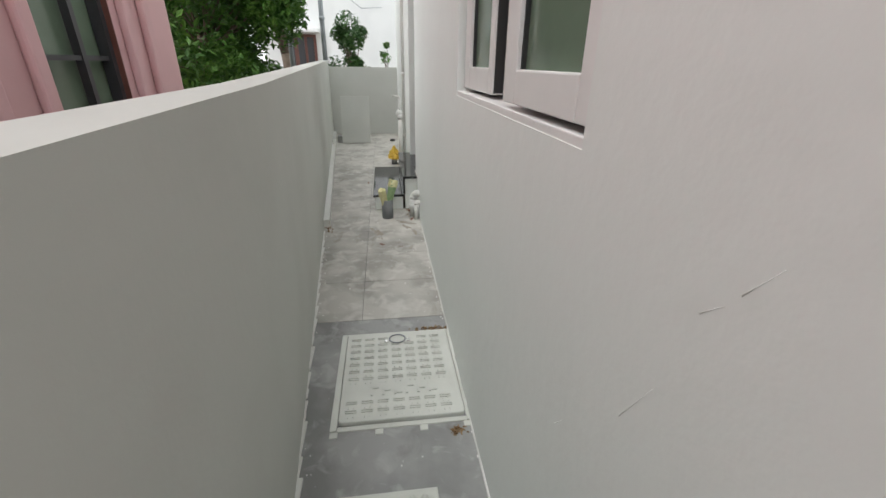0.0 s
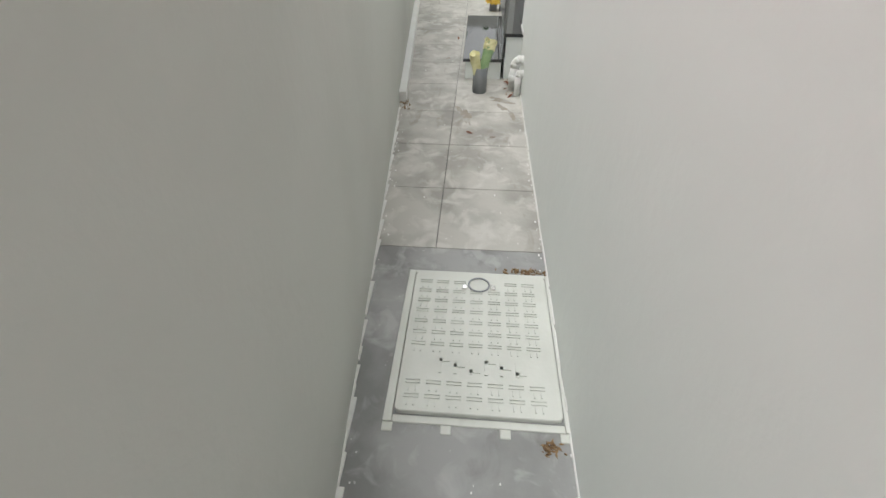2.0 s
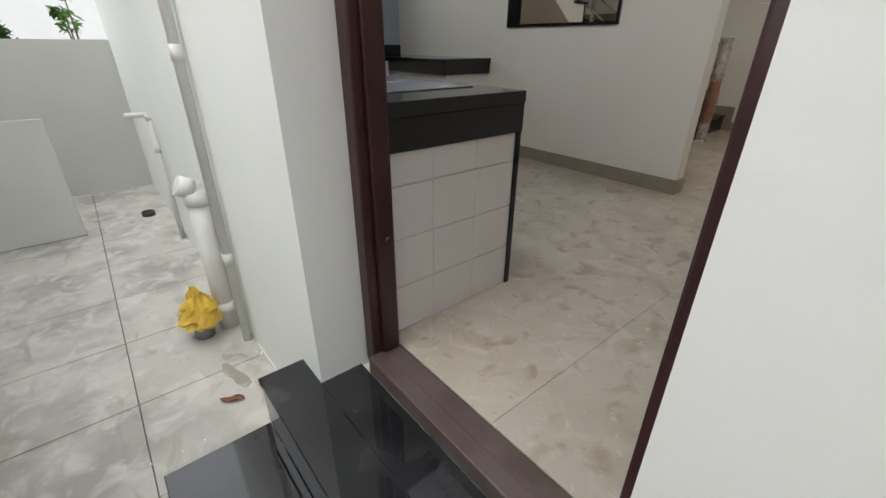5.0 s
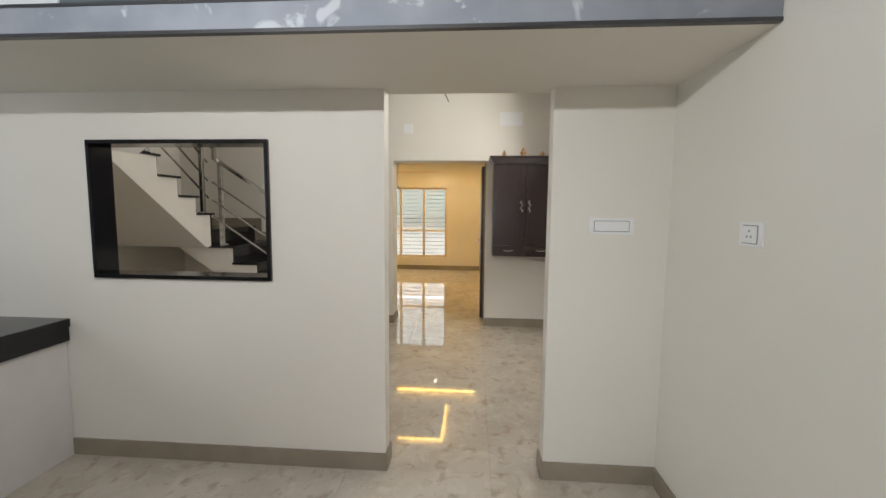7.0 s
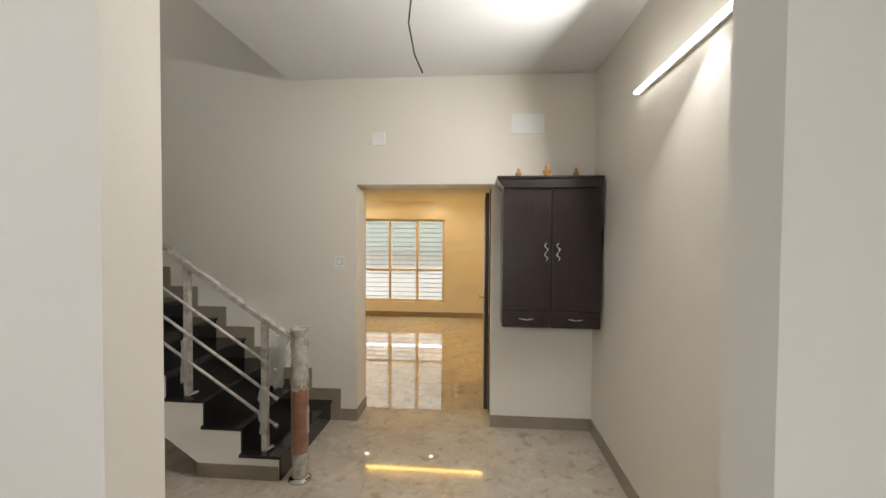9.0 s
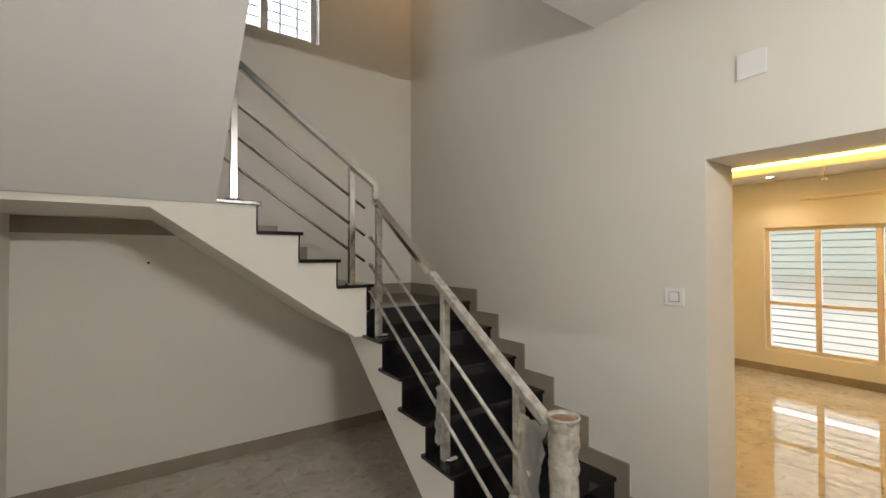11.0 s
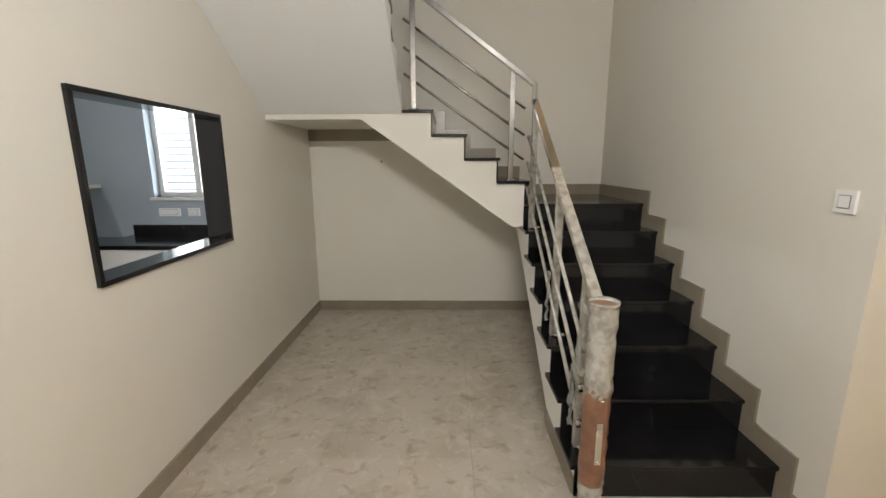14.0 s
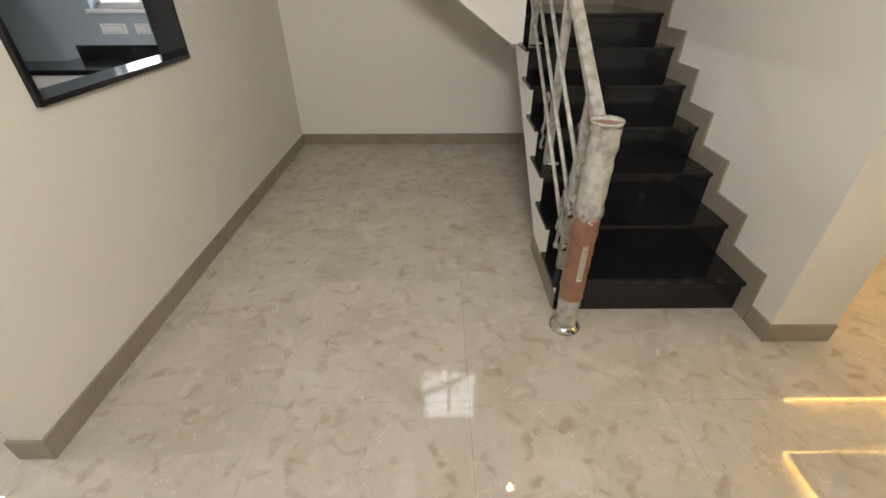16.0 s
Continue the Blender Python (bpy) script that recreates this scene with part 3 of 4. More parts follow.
# outside the windows: pale boundary walls
structure("wall_boundary_north", boxes(((-12, 10.4, -0.6), (16, 10.6, 1.25))), M["neighbour"])
structure("wall_boundary_west", boxes(((-3.2, -2.6, -0.6), (-3.0, 10.4, 1.2))), M["neighbour"])

# glowing sheets added outside the windows, standing in for daylight beyond the panes
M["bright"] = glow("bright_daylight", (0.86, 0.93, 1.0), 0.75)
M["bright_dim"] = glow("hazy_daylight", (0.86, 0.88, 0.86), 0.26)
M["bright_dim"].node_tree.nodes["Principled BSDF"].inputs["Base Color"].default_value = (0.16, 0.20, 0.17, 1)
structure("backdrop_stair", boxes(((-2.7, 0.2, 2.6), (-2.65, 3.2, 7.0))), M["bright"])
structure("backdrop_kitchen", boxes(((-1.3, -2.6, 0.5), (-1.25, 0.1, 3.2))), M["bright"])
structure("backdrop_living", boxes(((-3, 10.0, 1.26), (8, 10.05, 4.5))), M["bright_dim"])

# ---- kitchen things ----
loft = thing("kitchen_loft_cabinet", "grey marble-look loft with alternating pale and slate shutters", "cabinet")
part("loft_slab", boxes(((0.0, -0.79, 2.08), (XE, YK, 2.15))), M["cream"], loft)
part("fascia", boxes(((0.0, -0.812, 2.093), (XE - 0.002, -0.79, 2.185)), bevel=0.002), M["laminate"], loft, "grey marble-look fascia")
part("edge_strip", boxes(((0.0, -0.816, 2.08), (XE - 0.002, -0.79, 2.093))), M["edge"], loft)
part("edge_strip", boxes(((0.0, -0.816, 2.185), (XE - 0.002, -0.79, 2.196))), M["edge"], loft)
part("loft_top", boxes(((0.0, -0.788, 2.15), (XE - 0.02, YK, 2.185))), M["light_panel"], loft)
for i in range(12):
    x1 = XE - 0.002 - 0.42 * i
    x0 = max(0.0, x1 - 0.412)
    part("shutter", boxes(((x0, -0.80, 2.198), (x1, -0.78, CEIL - 0.01)), bevel=0.002), M["laminate" if i == 0 else ("dark_panel" if i % 2 else "light_panel")], loft)

ctr = thing("kitchen_counter", "kitchen counter with black granite top and white tiled end", "counter")
part("worktop", boxes(((0.0, YI, 0.745), (3.41, -1.885, 0.79)), bevel=0.004), M["granite"], ctr)
part("apron", boxes(((3.385, YI, 0.645), (3.405, -1.885, 0.745)), bevel=0.002), M["granite"], ctr)
part("apron", boxes(((0.0, -1.905, 0.645), (3.385, -1.885, 0.745)), bevel=0.002), M["granite"], ctr)
part("corner_edge", boxes(((3.36, -1.915, 0.0), (3.405, -1.89, 0.645)), bevel=0.002), M["granite"], ctr)
part("end_wall", boxes(((3.30, YI, 0.0), (3.392, -1.915, 0.645))), M["grout"], ctr)
part("sink_slab", boxes(((1.9, -2.44, 0.79), (3.2, -1.95, 0.795)), bevel=0.003), M["laminate"], ctr, "grey polished sink slab")
for i in range(3):
    for j in range(4):
        y0 = YI + 0.003 + i * 0.1945
        z0 = (0.0, 0.18, 0.36, 0.54)[j]
        part("tile", boxes(((3.392, y0, z0 + 0.001), (3.398, y0 + 0.1935, min(z0 + 0.178, 0.643))), bevel=0.0015), M["tile"], ctr)
c2 = thing("kitchen_counter", "low-lit side counter with black granite top along the wall", "counter")
part("worktop", boxes(((0.0, -1.88, 0.78), (0.62, -0.66, 0.82)), bevel=0.004), M["granite"], c2)
part("front_panel", boxes(((0.56, -1.88, 0.0), (0.6, -0.66, 0.78))), M["grout"], c2)
part("backsplash", boxes(((0.0, -1.88, 0.82), (0.012, YK, 0.92))), M["granite"], c2)
c3 = thing("kitchen_counter", "white tiled counter with black granite top below the hatch wall", "counter")
part("worktop", boxes(((0.0, -0.66, 0.77), (1.48, YK - 0.002, 0.82)), bevel=0.004), M["granite"], c3)
part("apron", boxes(((0.02, -0.655, 0.69), (1.47, YK - 0.004, 0.77))), M["granite"], c3)
part("base", boxes(((0.02, -0.62, 0.0), (1.45, YK - 0.004, 0.69))), M["tile"], c3)
shelf = thing("wall_shelf", "pale slab shelf below the kitchen ceiling", "shelf")
part("shelf_board", boxes(((0.0, YI, 1.30), (2.2, YI + 0.35, 1.335)), bevel=0.003), M["cream"], shelf)


# ---- switches ----
def switch(name, centre, w, h, normal, rocker, label):
    """A wall plate; normal is the axis and sign that it faces."""
    th = thing(name, label, "switch", "wall switches")
    ax, sg = normal
    def plate(w, h, t0, t1, dz=0.0, du=0.0):
        lo, hi = [0, 0, 0], [0, 0, 0]
        u = 1 - ax
        lo[u], hi[u] = centre[u] - w / 2 + du, centre[u] + w / 2 + du
        lo[2], hi[2] = centre[2] - h / 2 + dz, centre[2] + h / 2 + dz
        a, b = centre[ax] + sg * t0, centre[ax] + sg * t1
        lo[ax], hi[ax] = min(a, b), max(a, b)
        return boxes((lo, hi), bevel=0.0015)
    part("plate", plate(w, h, 0.0, 0.010), M["switch"], th)
    if rocker:
        part("gap", plate(rocker[0] + 0.006, rocker[1] + 0.006, 0.010, 0.0112), M["dark_line"], th)
        part("rocker", plate(rocker[0], rocker[1], 0.0112, 0.014), M["switch"], th)
    if name == "socket":
        for du, dz in ((0, 0.012), (-0.011, -0.008), (0.011, -0.008)):
            part("pin_hole", plate(0.006, 0.008, 0.014, 0.0146, dz, du), M["dark_line"], th)
    return th


switch("switch_plate", (4.485, YK, 1.385), 0.225, 0.085, (1, -1), (0.17, 0.05), "white blank modular switch plate on the cream wall")
switch("socket", (XE, -0.75, 1.385), 0.12, 0.085, (0, -1), (0.075, 0.06), "white three-pin socket on the cream wall")
switch("light_switch", (2.625, YN, 1.39), 0.09, 0.088, (1, -1), (0.045, 0.045), "white light switch on the cream wall")
switch("junction_box", (2.965, YN, 2.44), 0.11, 0.11, (1, -1), None, "white blank square plate on the cream wall")
switch("distribution_board", (4.22, YN, 2.55), 0.27, 0.16, (1, -1), None, "white rectangular cover plate on the cream wall")
switch("switch_plate", (0.0, -1.48, 1.05), 0.22, 0.08, (0, 1), (0.16, 0.05), "white modular switch plate in the kitchen")
switch("socket", (0.0, -1.23, 1.05), 0.12, 0.08, (0, 1), (0.07, 0.055), "white socket in the kitchen")

plug = thing("wall_plug", "small dark plug hole in the cream wall", "plug")
part("plug_rim", tube((0.0, 0.71, 1.55), (0.006, 0.71, 1.55), 0.009, 10), M["black"], plug)

# ---- prayer cabinet ----
cab = thing("wall_cabinet", "dark wenge wall cabinet with two doors and three finials", "cabinet")
CX0, CX1, CY, CZ0, CZ1 = 4.01, 4.745, 2.585, 0.92, 1.985
part("body", boxes(((CX0, CY + 0.02, CZ0), (CX1, YN, CZ1)), bevel=0.003), M["wenge"], cab)
cmid = (CX0 + CX1) / 2
for x0, x1, hx in ((CX0, cmid - 0.002, cmid - 0.045), (cmid + 0.002, CX1, cmid + 0.045)):
    dr = part("door", boxes(((x0, CY, CZ0 + 0.13), (x1, CY + 0.02, CZ1)), bevel=0.002), M["wenge"], cab)
    pts = [(hx + 0.016 * math.sin(a * 1.05), CY - 0.022, 1.50 + 0.011 * a) for a in (-6, -4, -2, 0, 2, 4, 6)]
    part("handle", path_tube([(pts[0][0], CY, pts[0][2])] + pts + [(pts[-1][0], CY, pts[-1][2])], 0.006, 8), M["chrome"], dr, "curved satin chrome handle")
    dw = part("drawer_front", boxes(((x0, CY, CZ0), (x1, CY + 0.02, CZ0 + 0.126)), bevel=0.002), M["wenge"], cab)
    xm = (x0 + x1) / 2
    part("handle", path_tube([(xm - 0.06, CY, 0.99), (xm - 0.05, CY - 0.02, 0.992), (xm, CY - 0.024, 0.984), (xm + 0.05, CY - 0.02, 0.992), (xm + 0.06, CY, 0.99)], 0.005, 8), M["chrome"], dw)
bm = bmesh.new()
add_prism(bm, [(CX0, CZ1), (CX1, CZ1), (CX1, 2.055), (CX0 - 0.045, 2.055), (CX0 - 0.045, 2.045)], 1, CY - 0.03, YN)
part("cornice", bm, M["wenge"], cab)
part("cornice_top", boxes(((CX0 - 0.05, CY - 0.05, 2.055), (CX1, YN, 2.072)), bevel=0.003), M["wenge"], cab)
for x, s in ((4.13, 0.85), (4.35, 1.2), (4.57, 0.85)):
    part("finial", lathe([(0.024 * s, 0), (0.026 * s, 0.01 * s), (0.014 * s, 0.016 * s), (0.030 * s, 0.035 * s), (0.028 * s, 0.05 * s), (0.012 * s, 0.058 * s), (0.016 * s, 0.07 * s), (0.004 * s, 0.095 * s)], (x, 2.68, 2.072)), M["brass"], cab, "turned golden finial")

# ---- open door into the living room ----
leaf = thing("room_door", "dark open door leaf with a lever handle", "door")
part("leaf", boxes(((3.885, YN2 + 0.03, 0.012), (3.922, YN2 + 0.90, 2.02)), bevel=0.003), M["wenge"], leaf)
part("lock_plate", boxes(((3.876, YN2 + 0.06, 0.92), (3.885, YN2 + 0.10, 1.14)), bevel=0.002), M["chrome"], leaf)
part("handle", path_tube([(3.885, YN2 + 0.08, 1.05), (3.84, YN2 + 0.08, 1.05), (3.835, YN2 + 0.19, 1.05)], 0.009, 8), M["chrome"], leaf)
bm = boxes(((3.925, YN2, 0.0), (3.935, YN2 + 0.02, 2.05)))
part("hinge_strip", bm, M["maroon"], leaf)

# ---- lamps ----
def tube_light(name, p, q, out, label):
    th = thing(name, label, "lamp", "tube lights")
    p, q, out = Vector(p), Vector(q), Vector(out)
    d = (q - p).normalized()
    part("holder", boxes(([min(a, b) for a, b in zip(p - Vector((0, 0, 0.018)), q + out * 0.02)], [max(a, b) for a, b in zip(p + Vector((0, 0, 0.018)), q + out * 0.02)]), bevel=0.002), M["switch"], th)
    part("tube", tube(p + out * 0.03, q + out * 0.03, 0.011, 10), M["lamp_white"], th, "lit white tube")


tube_light("tube_light", (2.3, YI, 2.335), (3.5, YI, 2.335), (0, 1, 0), "lit white tube light on the kitchen wall")
tube_light("tube_light", (XE, 0.95, 2.47), (XE, 1.95, 2.47), (-1, 0, 0), "lit white tube light on the dining wall")
for px, py in DOWNLIGHTS:
    th = thing("downlight", "small lit recessed ceiling downlight", "lamp", "living room downlights")
    part("trim_ring", lathe([(0.05, 0), (0.05, 0.006), (0.04, 0.008)], (px, py, 2.591)), M["switch"], th)
    part("lens", lathe([(0.036, 0), (0.036, 0.003)], (px, py, 2.589)), M["spot"], th)
cove = thing("cove_strip_light", "warm yellow cove light round the false ceiling", "lamp")
for lo, hi in (((1.1, 6.93, 2.69), (4.4, 6.96, 2.72)), ((1.1, 4.19, 2.69), (4.4, 4.22, 2.72)), ((1.08, 4.24, 2.69), (1.11, 6.92, 2.72)), ((4.39, 4.24, 2.69), (4.42, 6.92, 2.72)),
               ((1.75, 6.3, 2.73), (3.25, 6.33, 2.75)), ((3.25, 4.95, 2.73), (3.28, 6.3, 2.75)), ((1.75, 4.92, 2.73), (3.25, 4.95, 2.75)), ((1.72, 4.95, 2.73), (1.75, 6.3, 2.75))):
    part("led_strip", boxes((lo, hi)), M["cove"], cove)
ct = thing("curtain_batten", "pale wooden batten above the living room window", "batten")
part("batten", boxes(((1.88, YB - 0.03, 2.31), (2.95, YB, 2.345)), bevel=0.004), M["wood_frame"], ct)
hook = thing("ceiling_cable", "loose ceiling cable hanging from a hook", "cable")
part("cable", path_tube([(3.5, 1.3, CEIL), (3.505, 1.3, 2.72), (3.49, 1.31, 2.6), (3.52, 1.3, 2.45), (3.56, 1.29, 2.36)], 0.004, 6), M["black"], hook)
hk = thing("ceiling_fan_hook", "capped fan hook hanging from the living room ceiling", "hook")
part("rod", tube((2.3, 6.9, 2.45), (2.3, 6.9, 2.6), 0.006, 8), M["wood_frame"], hk)
part("cup", lathe([(0.02, 0), (0.03, 0.01), (0.02, 0.03)], (2.3, 6.9, 2.43)), M["wood_frame"], hk)

# ---- side door ----
df = thing("door_frame", "dark maroon wooden side door frame with dusty threshold", "door frame")
x0, x1, z0, z1 = DOOR
for a, b in ((x0, x0 + 0.055), (x1 - 0.062, x1)):
    part("jamb", boxes(((a, -2.607, -0.04), (b, YI - 0.005, z1)), bevel=0.006), M["maroon"], df)
part("door_stop", boxes(((x0 + 0.055, -2.575, 0.02), (x0 + 0.07, YI - 0.02, z1 - 0.06)), bevel=0.003), M["maroon"], df)
part("head", boxes(((x0 + 0.055, -2.62, z1 - 0.06), (x1 - 0.062, YI - 0.005, z1)), bevel=0.006), M["maroon"], df)
part("threshold", boxes(((x0 + 0.055, -2.62, -0.05), (x1 - 0.062, YI - 0.005, 0.006)), bevel=0.006), M["sill_wood"], df, "dusty brown wooden threshold")
part("threshold_rebate", boxes(((x0 + 0.055, -2.63, -0.05), (x1 - 0.062, -2.575, 0.014)), bevel=0.004), M["sill_wood"], df)
part("latch_stub", tube((x0 + 0.07, -2.54, 0.42), (x0 + 0.082, -2.54, 0.42), 0.008, 8), M["black"], df)
for z in (1.30, 1.42, 1.95):
    part("hinge_bolt", lathe([(0.012, 0), (0.012, 0.008), (0.006, 0.012)], (x0 + 0.075, -2.56, z), 8), M["chrome"], df)

# ---- alley things ----
steps = thing("doorstep", "two dark granite doorsteps on plastered bases", "steps")
part("lower_base", boxes(((3.30, -3.225, ZA), (4.57, -2.93, -0.262))), M["plaster"], steps)
part("lower_tread", boxes(((3.275, -3.245, -0.262), (4.59, -2.925, -0.237)), bevel=0.003), M["step_granite"], steps)
part("upper_base", boxes(((3.29, -2.905, ZA), (4.55, YD - 0.0, -0.075))), M["plaster"], steps)
part("riser", boxes(((3.275, -2.925, -0.237), (4.565, -2.905, -0.075))), M["step_granite"], steps)
part("upper_tread", boxes(((3.26, -2.93, -0.075), (4.57, YD, -0.05)), bevel=0.003), M["step_granite"], steps)
part("inner_tread", boxes(((DOOR[0], YD, -0.074), (DOOR[1], -2.63, -0.05))), M["step_granite"], steps)
part("wet_cement_edge", boxes(((4.36, YD - 0.008, -0.05), (4.585, YD, -0.03)), bevel=0.003), M["upvc"], steps, "white filler line")


def rounded_plate(x0, x1, y0, y1, z0, z1, r):
    """A flat plate with rounded corners and a small top chamfer."""
    bm = bmesh.new()
    rings = []
    for inset, z in ((0.0, z0), (0.0, z1 - 0.003), (0.003, z1)):
        ring = []
        for cx, cy, a0 in ((x1 - r, y1 - r, 0), (x0 + r, y1 - r, 90), (x0 + r, y0 + r, 180), (x1 - r, y0 + r, 270)):
            for k in range(6):
                a = radians(a0 + 18 * k)
                ring.append(bm.verts.new((cx + (r - inset) * math.cos(a), cy + (r - inset) * math.sin(a), z)))
        rings.append(ring)
    n = len(rings[0])
    for a, b in zip(rings, rings[1:]):
        for k in range(n):
            bm.faces.new((a[k], a[(k + 1) % n], b[(k + 1) % n], b[k]))
    bm.faces.new(rings[-1])
    return bm


def big_cover():
    th = thing("drain_cover", "square white painted drain cover with raised grid pattern", "manhole cover")
    x0, x1, y0, y1 = 6.862, 7.535, -3.388, -2.778
    f = part("frame", boxes(((x0, y0, ZA - 0.01), (x1 + 0.02, y0 + 0.03, ZA + 0.012)), ((x0, y1 - 0.012, ZA - 0.01), (x1 + 0.02, y1, ZA + 0.012)), ((x0, y0 + 0.03, ZA - 0.01), (x0 + 0.02, y1 - 0.012, ZA + 0.012)),
                            ((x1 - 0.005, y0 + 0.03, ZA - 0.01), (x1 + 0.02, y1 - 0.012, ZA + 0.006)), bevel=0.003), M["cover"], th)
    for i in range(4):
        ya = y0 + 0.0 + i * (y1 - y0 - 0.03) / 3
        part("frame_lug", boxes(((x1 + 0.02, ya, ZA - 0.01), (x1 + 0.05, ya + 0.035, ZA + 0.004)), bevel=0.003), M["cover"], th)
    part("lid", rounded_plate(x0 + 0.022, x1 - 0.012, y0 + 0.034, y1 - 0.016, ZA - 0.01, ZA + 0.022, 0.02), M["cover"], th)
    bm = bmesh.new()
    zt = ZA + 0.022
    for i in range(11):
        for j in range(7):
            cx, cy = x0 + 0.075 + i * 0.053, y0 + 0.085 + j * 0.072
            if 7 <= i <= 8:
                continue
            if (i, j) in ((0, 3), (0, 4)):
                continue
            add_box(bm, (cx - 0.008, cy - 0.026, zt - 0.001), (cx - 0.004, cy + 0.026, zt + 0.005))
            add_box(bm, (cx + 0.004, cy - 0.026, zt - 0.001), (cx + 0.008, cy + 0.026, zt + 0.005))
            add_box(bm, (cx + 0.014, cy - 0.014, zt - 0.001), (cx + 0.036, cy - 0.010, zt + 0.005))
            add_box(bm, (cx + 0.014, cy + 0.010, zt - 0.001), (cx + 0.036, cy + 0.014, zt + 0.005))
    tagged(part("raised_pattern", bm, M["cover"], th), kind="stuff")
    bm = bmesh.new()
    for j in range(6):
        cy = y0 + 0.17 + j * 0.055
        add_box(bm, (x0 + 0.455, cy, zt - 0.001), (x0 + 0.515, cy + 0.012, zt + 0.004))
        add_box(bm, (x0 + 0.455 + (j % 3) * 0.02, cy, zt - 0.001), (x0 + 0.468 + (j % 3) * 0.02, cy + 0.04, zt + 0.004))
    part("raised_mark", bm, M["cover"], th)
    ring = []
    for a in range(25):
        t = math.pi * a / 12
        ring.append((x0 + 0.088 - 0.038 * math.sin(t), y0 + 0.31 - 0.044 * math.cos(t), zt + 0.006))
    part("lifting_ring", path_tube(ring, 0.004, 6), M["pole"], th)
    for dy in (0.25, 0.37):
        part("ring_lug", boxes(((x0 + 0.09, y0 + dy - 0.01, zt), (x0 + 0.112, y0 + dy + 0.01, zt + 0.008)), bevel=0.002), M["steel"], th)


def small_cover():
    th = thing("drain_cover", "small white painted drain cover with diagonal tread bars", "manhole cover")
    x0, x1, y0, y1 = 7.855, 8.24, -3.345, -2.96
    part("frame", boxes(((x0, y0, ZA - 0.01), (x1, y1, ZA + 0.004)), bevel=0.004), M["cover"], th)
    part("lid_gap", rounded_plate(x0 + 0.017, x1 - 0.017, y0 + 0.015, y1 - 0.015, ZA, ZA + 0.0052, 0.037), M["dark_line"], th, "dark gap round the lid")
    part("lid", rounded_plate(x0 + 0.02, x1 - 0.02, y0 + 0.018, y1 - 0.018, ZA, ZA + 0.012, 0.035), M["cover"], th)
    bm = bmesh.new()
    zt = ZA + 0.012
    for i in range(7):
        for j in range(7):
            cx, cy = x0 + 0.048 + i * 0.048, y0 + 0.048 + j * 0.048
            if 1 <= i <= 4 and j == 1 or (2 <= i <= 4 and j == 5) or (i > 3 and j == 3):
                continue
            for k in (-1.5, -0.5, 0.5, 1.5):
                b2 = bmesh.new()
                add_box(b2, (-0.018 + abs(k) * 0.006, -0.002 + k * 0.010, -0.001), (0.018 - abs(k) * 0.006, 0.002 + k * 0.010, 0.0055))
                bmesh.ops.transform(b2, matrix=pose(cx, cy, zt, 0, 0, 45 if (i + j) % 2 else -45), verts=b2.verts)
                me = bpy.data.meshes.new("tmp")
                b2.to_mesh(me)
                b2.free()
                bm.from_mesh(me)
                bpy.data.meshes.remove(me)
    tagged(part("raised_pattern", bm, M["cover"], th), kind="stuff")
    part("raised_mark", boxes(((x0 + 0.09, y0 + 0.085, zt - 0.001), (x0 + 0.25, y0 + 0.11, zt + 0.003)), ((x0 + 0.19, y1 - 0.16, zt - 0.001), (x0 + 0.33, y1 - 0.148, zt + 0.003)), bevel=0.001), M["cover"], th)
    cx, cy = x0 + 0.19, y1 - 0.072
    part("key_hole", lathe([(0.026, 0), (0.026, 0.004)], (cx, cy, zt - 0.001)), M["black"], th)
    part("lifting_ring", path_tube([(cx + 0.021 * math.cos(a * math.pi / 8), cy + 0.021 * math.sin(a * math.pi / 8), zt + 0.006) for a in range(17)], 0.004, 6), M["pole"], th)


big_cover()
small_cover()

# white band along the foot of the boundary wall
band = thing("drain_casing", "white plastered pipe casing along the foot of the boundary wall", "pipe casing")
for xa, xb in ((-0.6, 1.0), (1.0, 5.06)):
    part("casing", prism([(xa, left_y(xa)), (xb, left_y(xb)), (xb, left_y(xb) + 0.055), (xa, left_y(xa) + 0.055)], 2, ZA, ZA + 0.075), M["pvc"], band)
part("clean_out", tube((0.95, left_y(0.95) + 0.03, ZA), (0.95, left_y(0.95) + 0.03, ZA + 0.16), 0.035, 14), M["pvc"], band)


def pipe(name, pts, r, mat, label, collars=()):
    th = thing(name, label, "pipe")
    part("pipe_run", path_tube(pts, r, 16), mat, th)
    for p, ax in collars:
        p, ax = Vector(p), Vector(ax)
        part("collar", tube(p - ax * 0.03, p + ax * 0.03, r * 1.16, 16), mat, th)
    return th


pipe("waste_pipe", [(4.80, YD + 0.02, ZA + 0.235), (4.80, YD - 0.03, ZA + 0.235), (4.80, YD - 0.055, ZA + 0.215), (4.80, YD - 0.062, ZA + 0.18), (4.80, YD - 0.062, ZA)], 0.035, M["pvc"], "fat white bent waste pipe at the foot of the wall", [((4.80, YD - 0.062, ZA + 0.10), (0, 0, 1))])
pipe("waste_pipe", [(4.90, YD + 0.02, ZA + 0.17), (4.90, YD - 0.03, ZA + 0.17), (4.90, YD - 0.035, ZA + 0.15), (4.90, YD - 0.035, ZA)], 0.024, M["pvc"], "thin white bent waste pipe at the foot of the wall")
pipe("drain_pipe", [(2.33, YD - 0.065, ZA), (2.33, YD - 0.065, 0.30), (2.33, YD - 0.07, 0.34), (2.33, YD - 0.13, 0.37)], 0.046, M["pvc"], "fat white upright drain pipe with an open elbow", [((2.33, YD - 0.065, 0.3), (0, 0, 1)), ((2.33, YD - 0.065, ZA + 0.12), (0, 0, 1))])
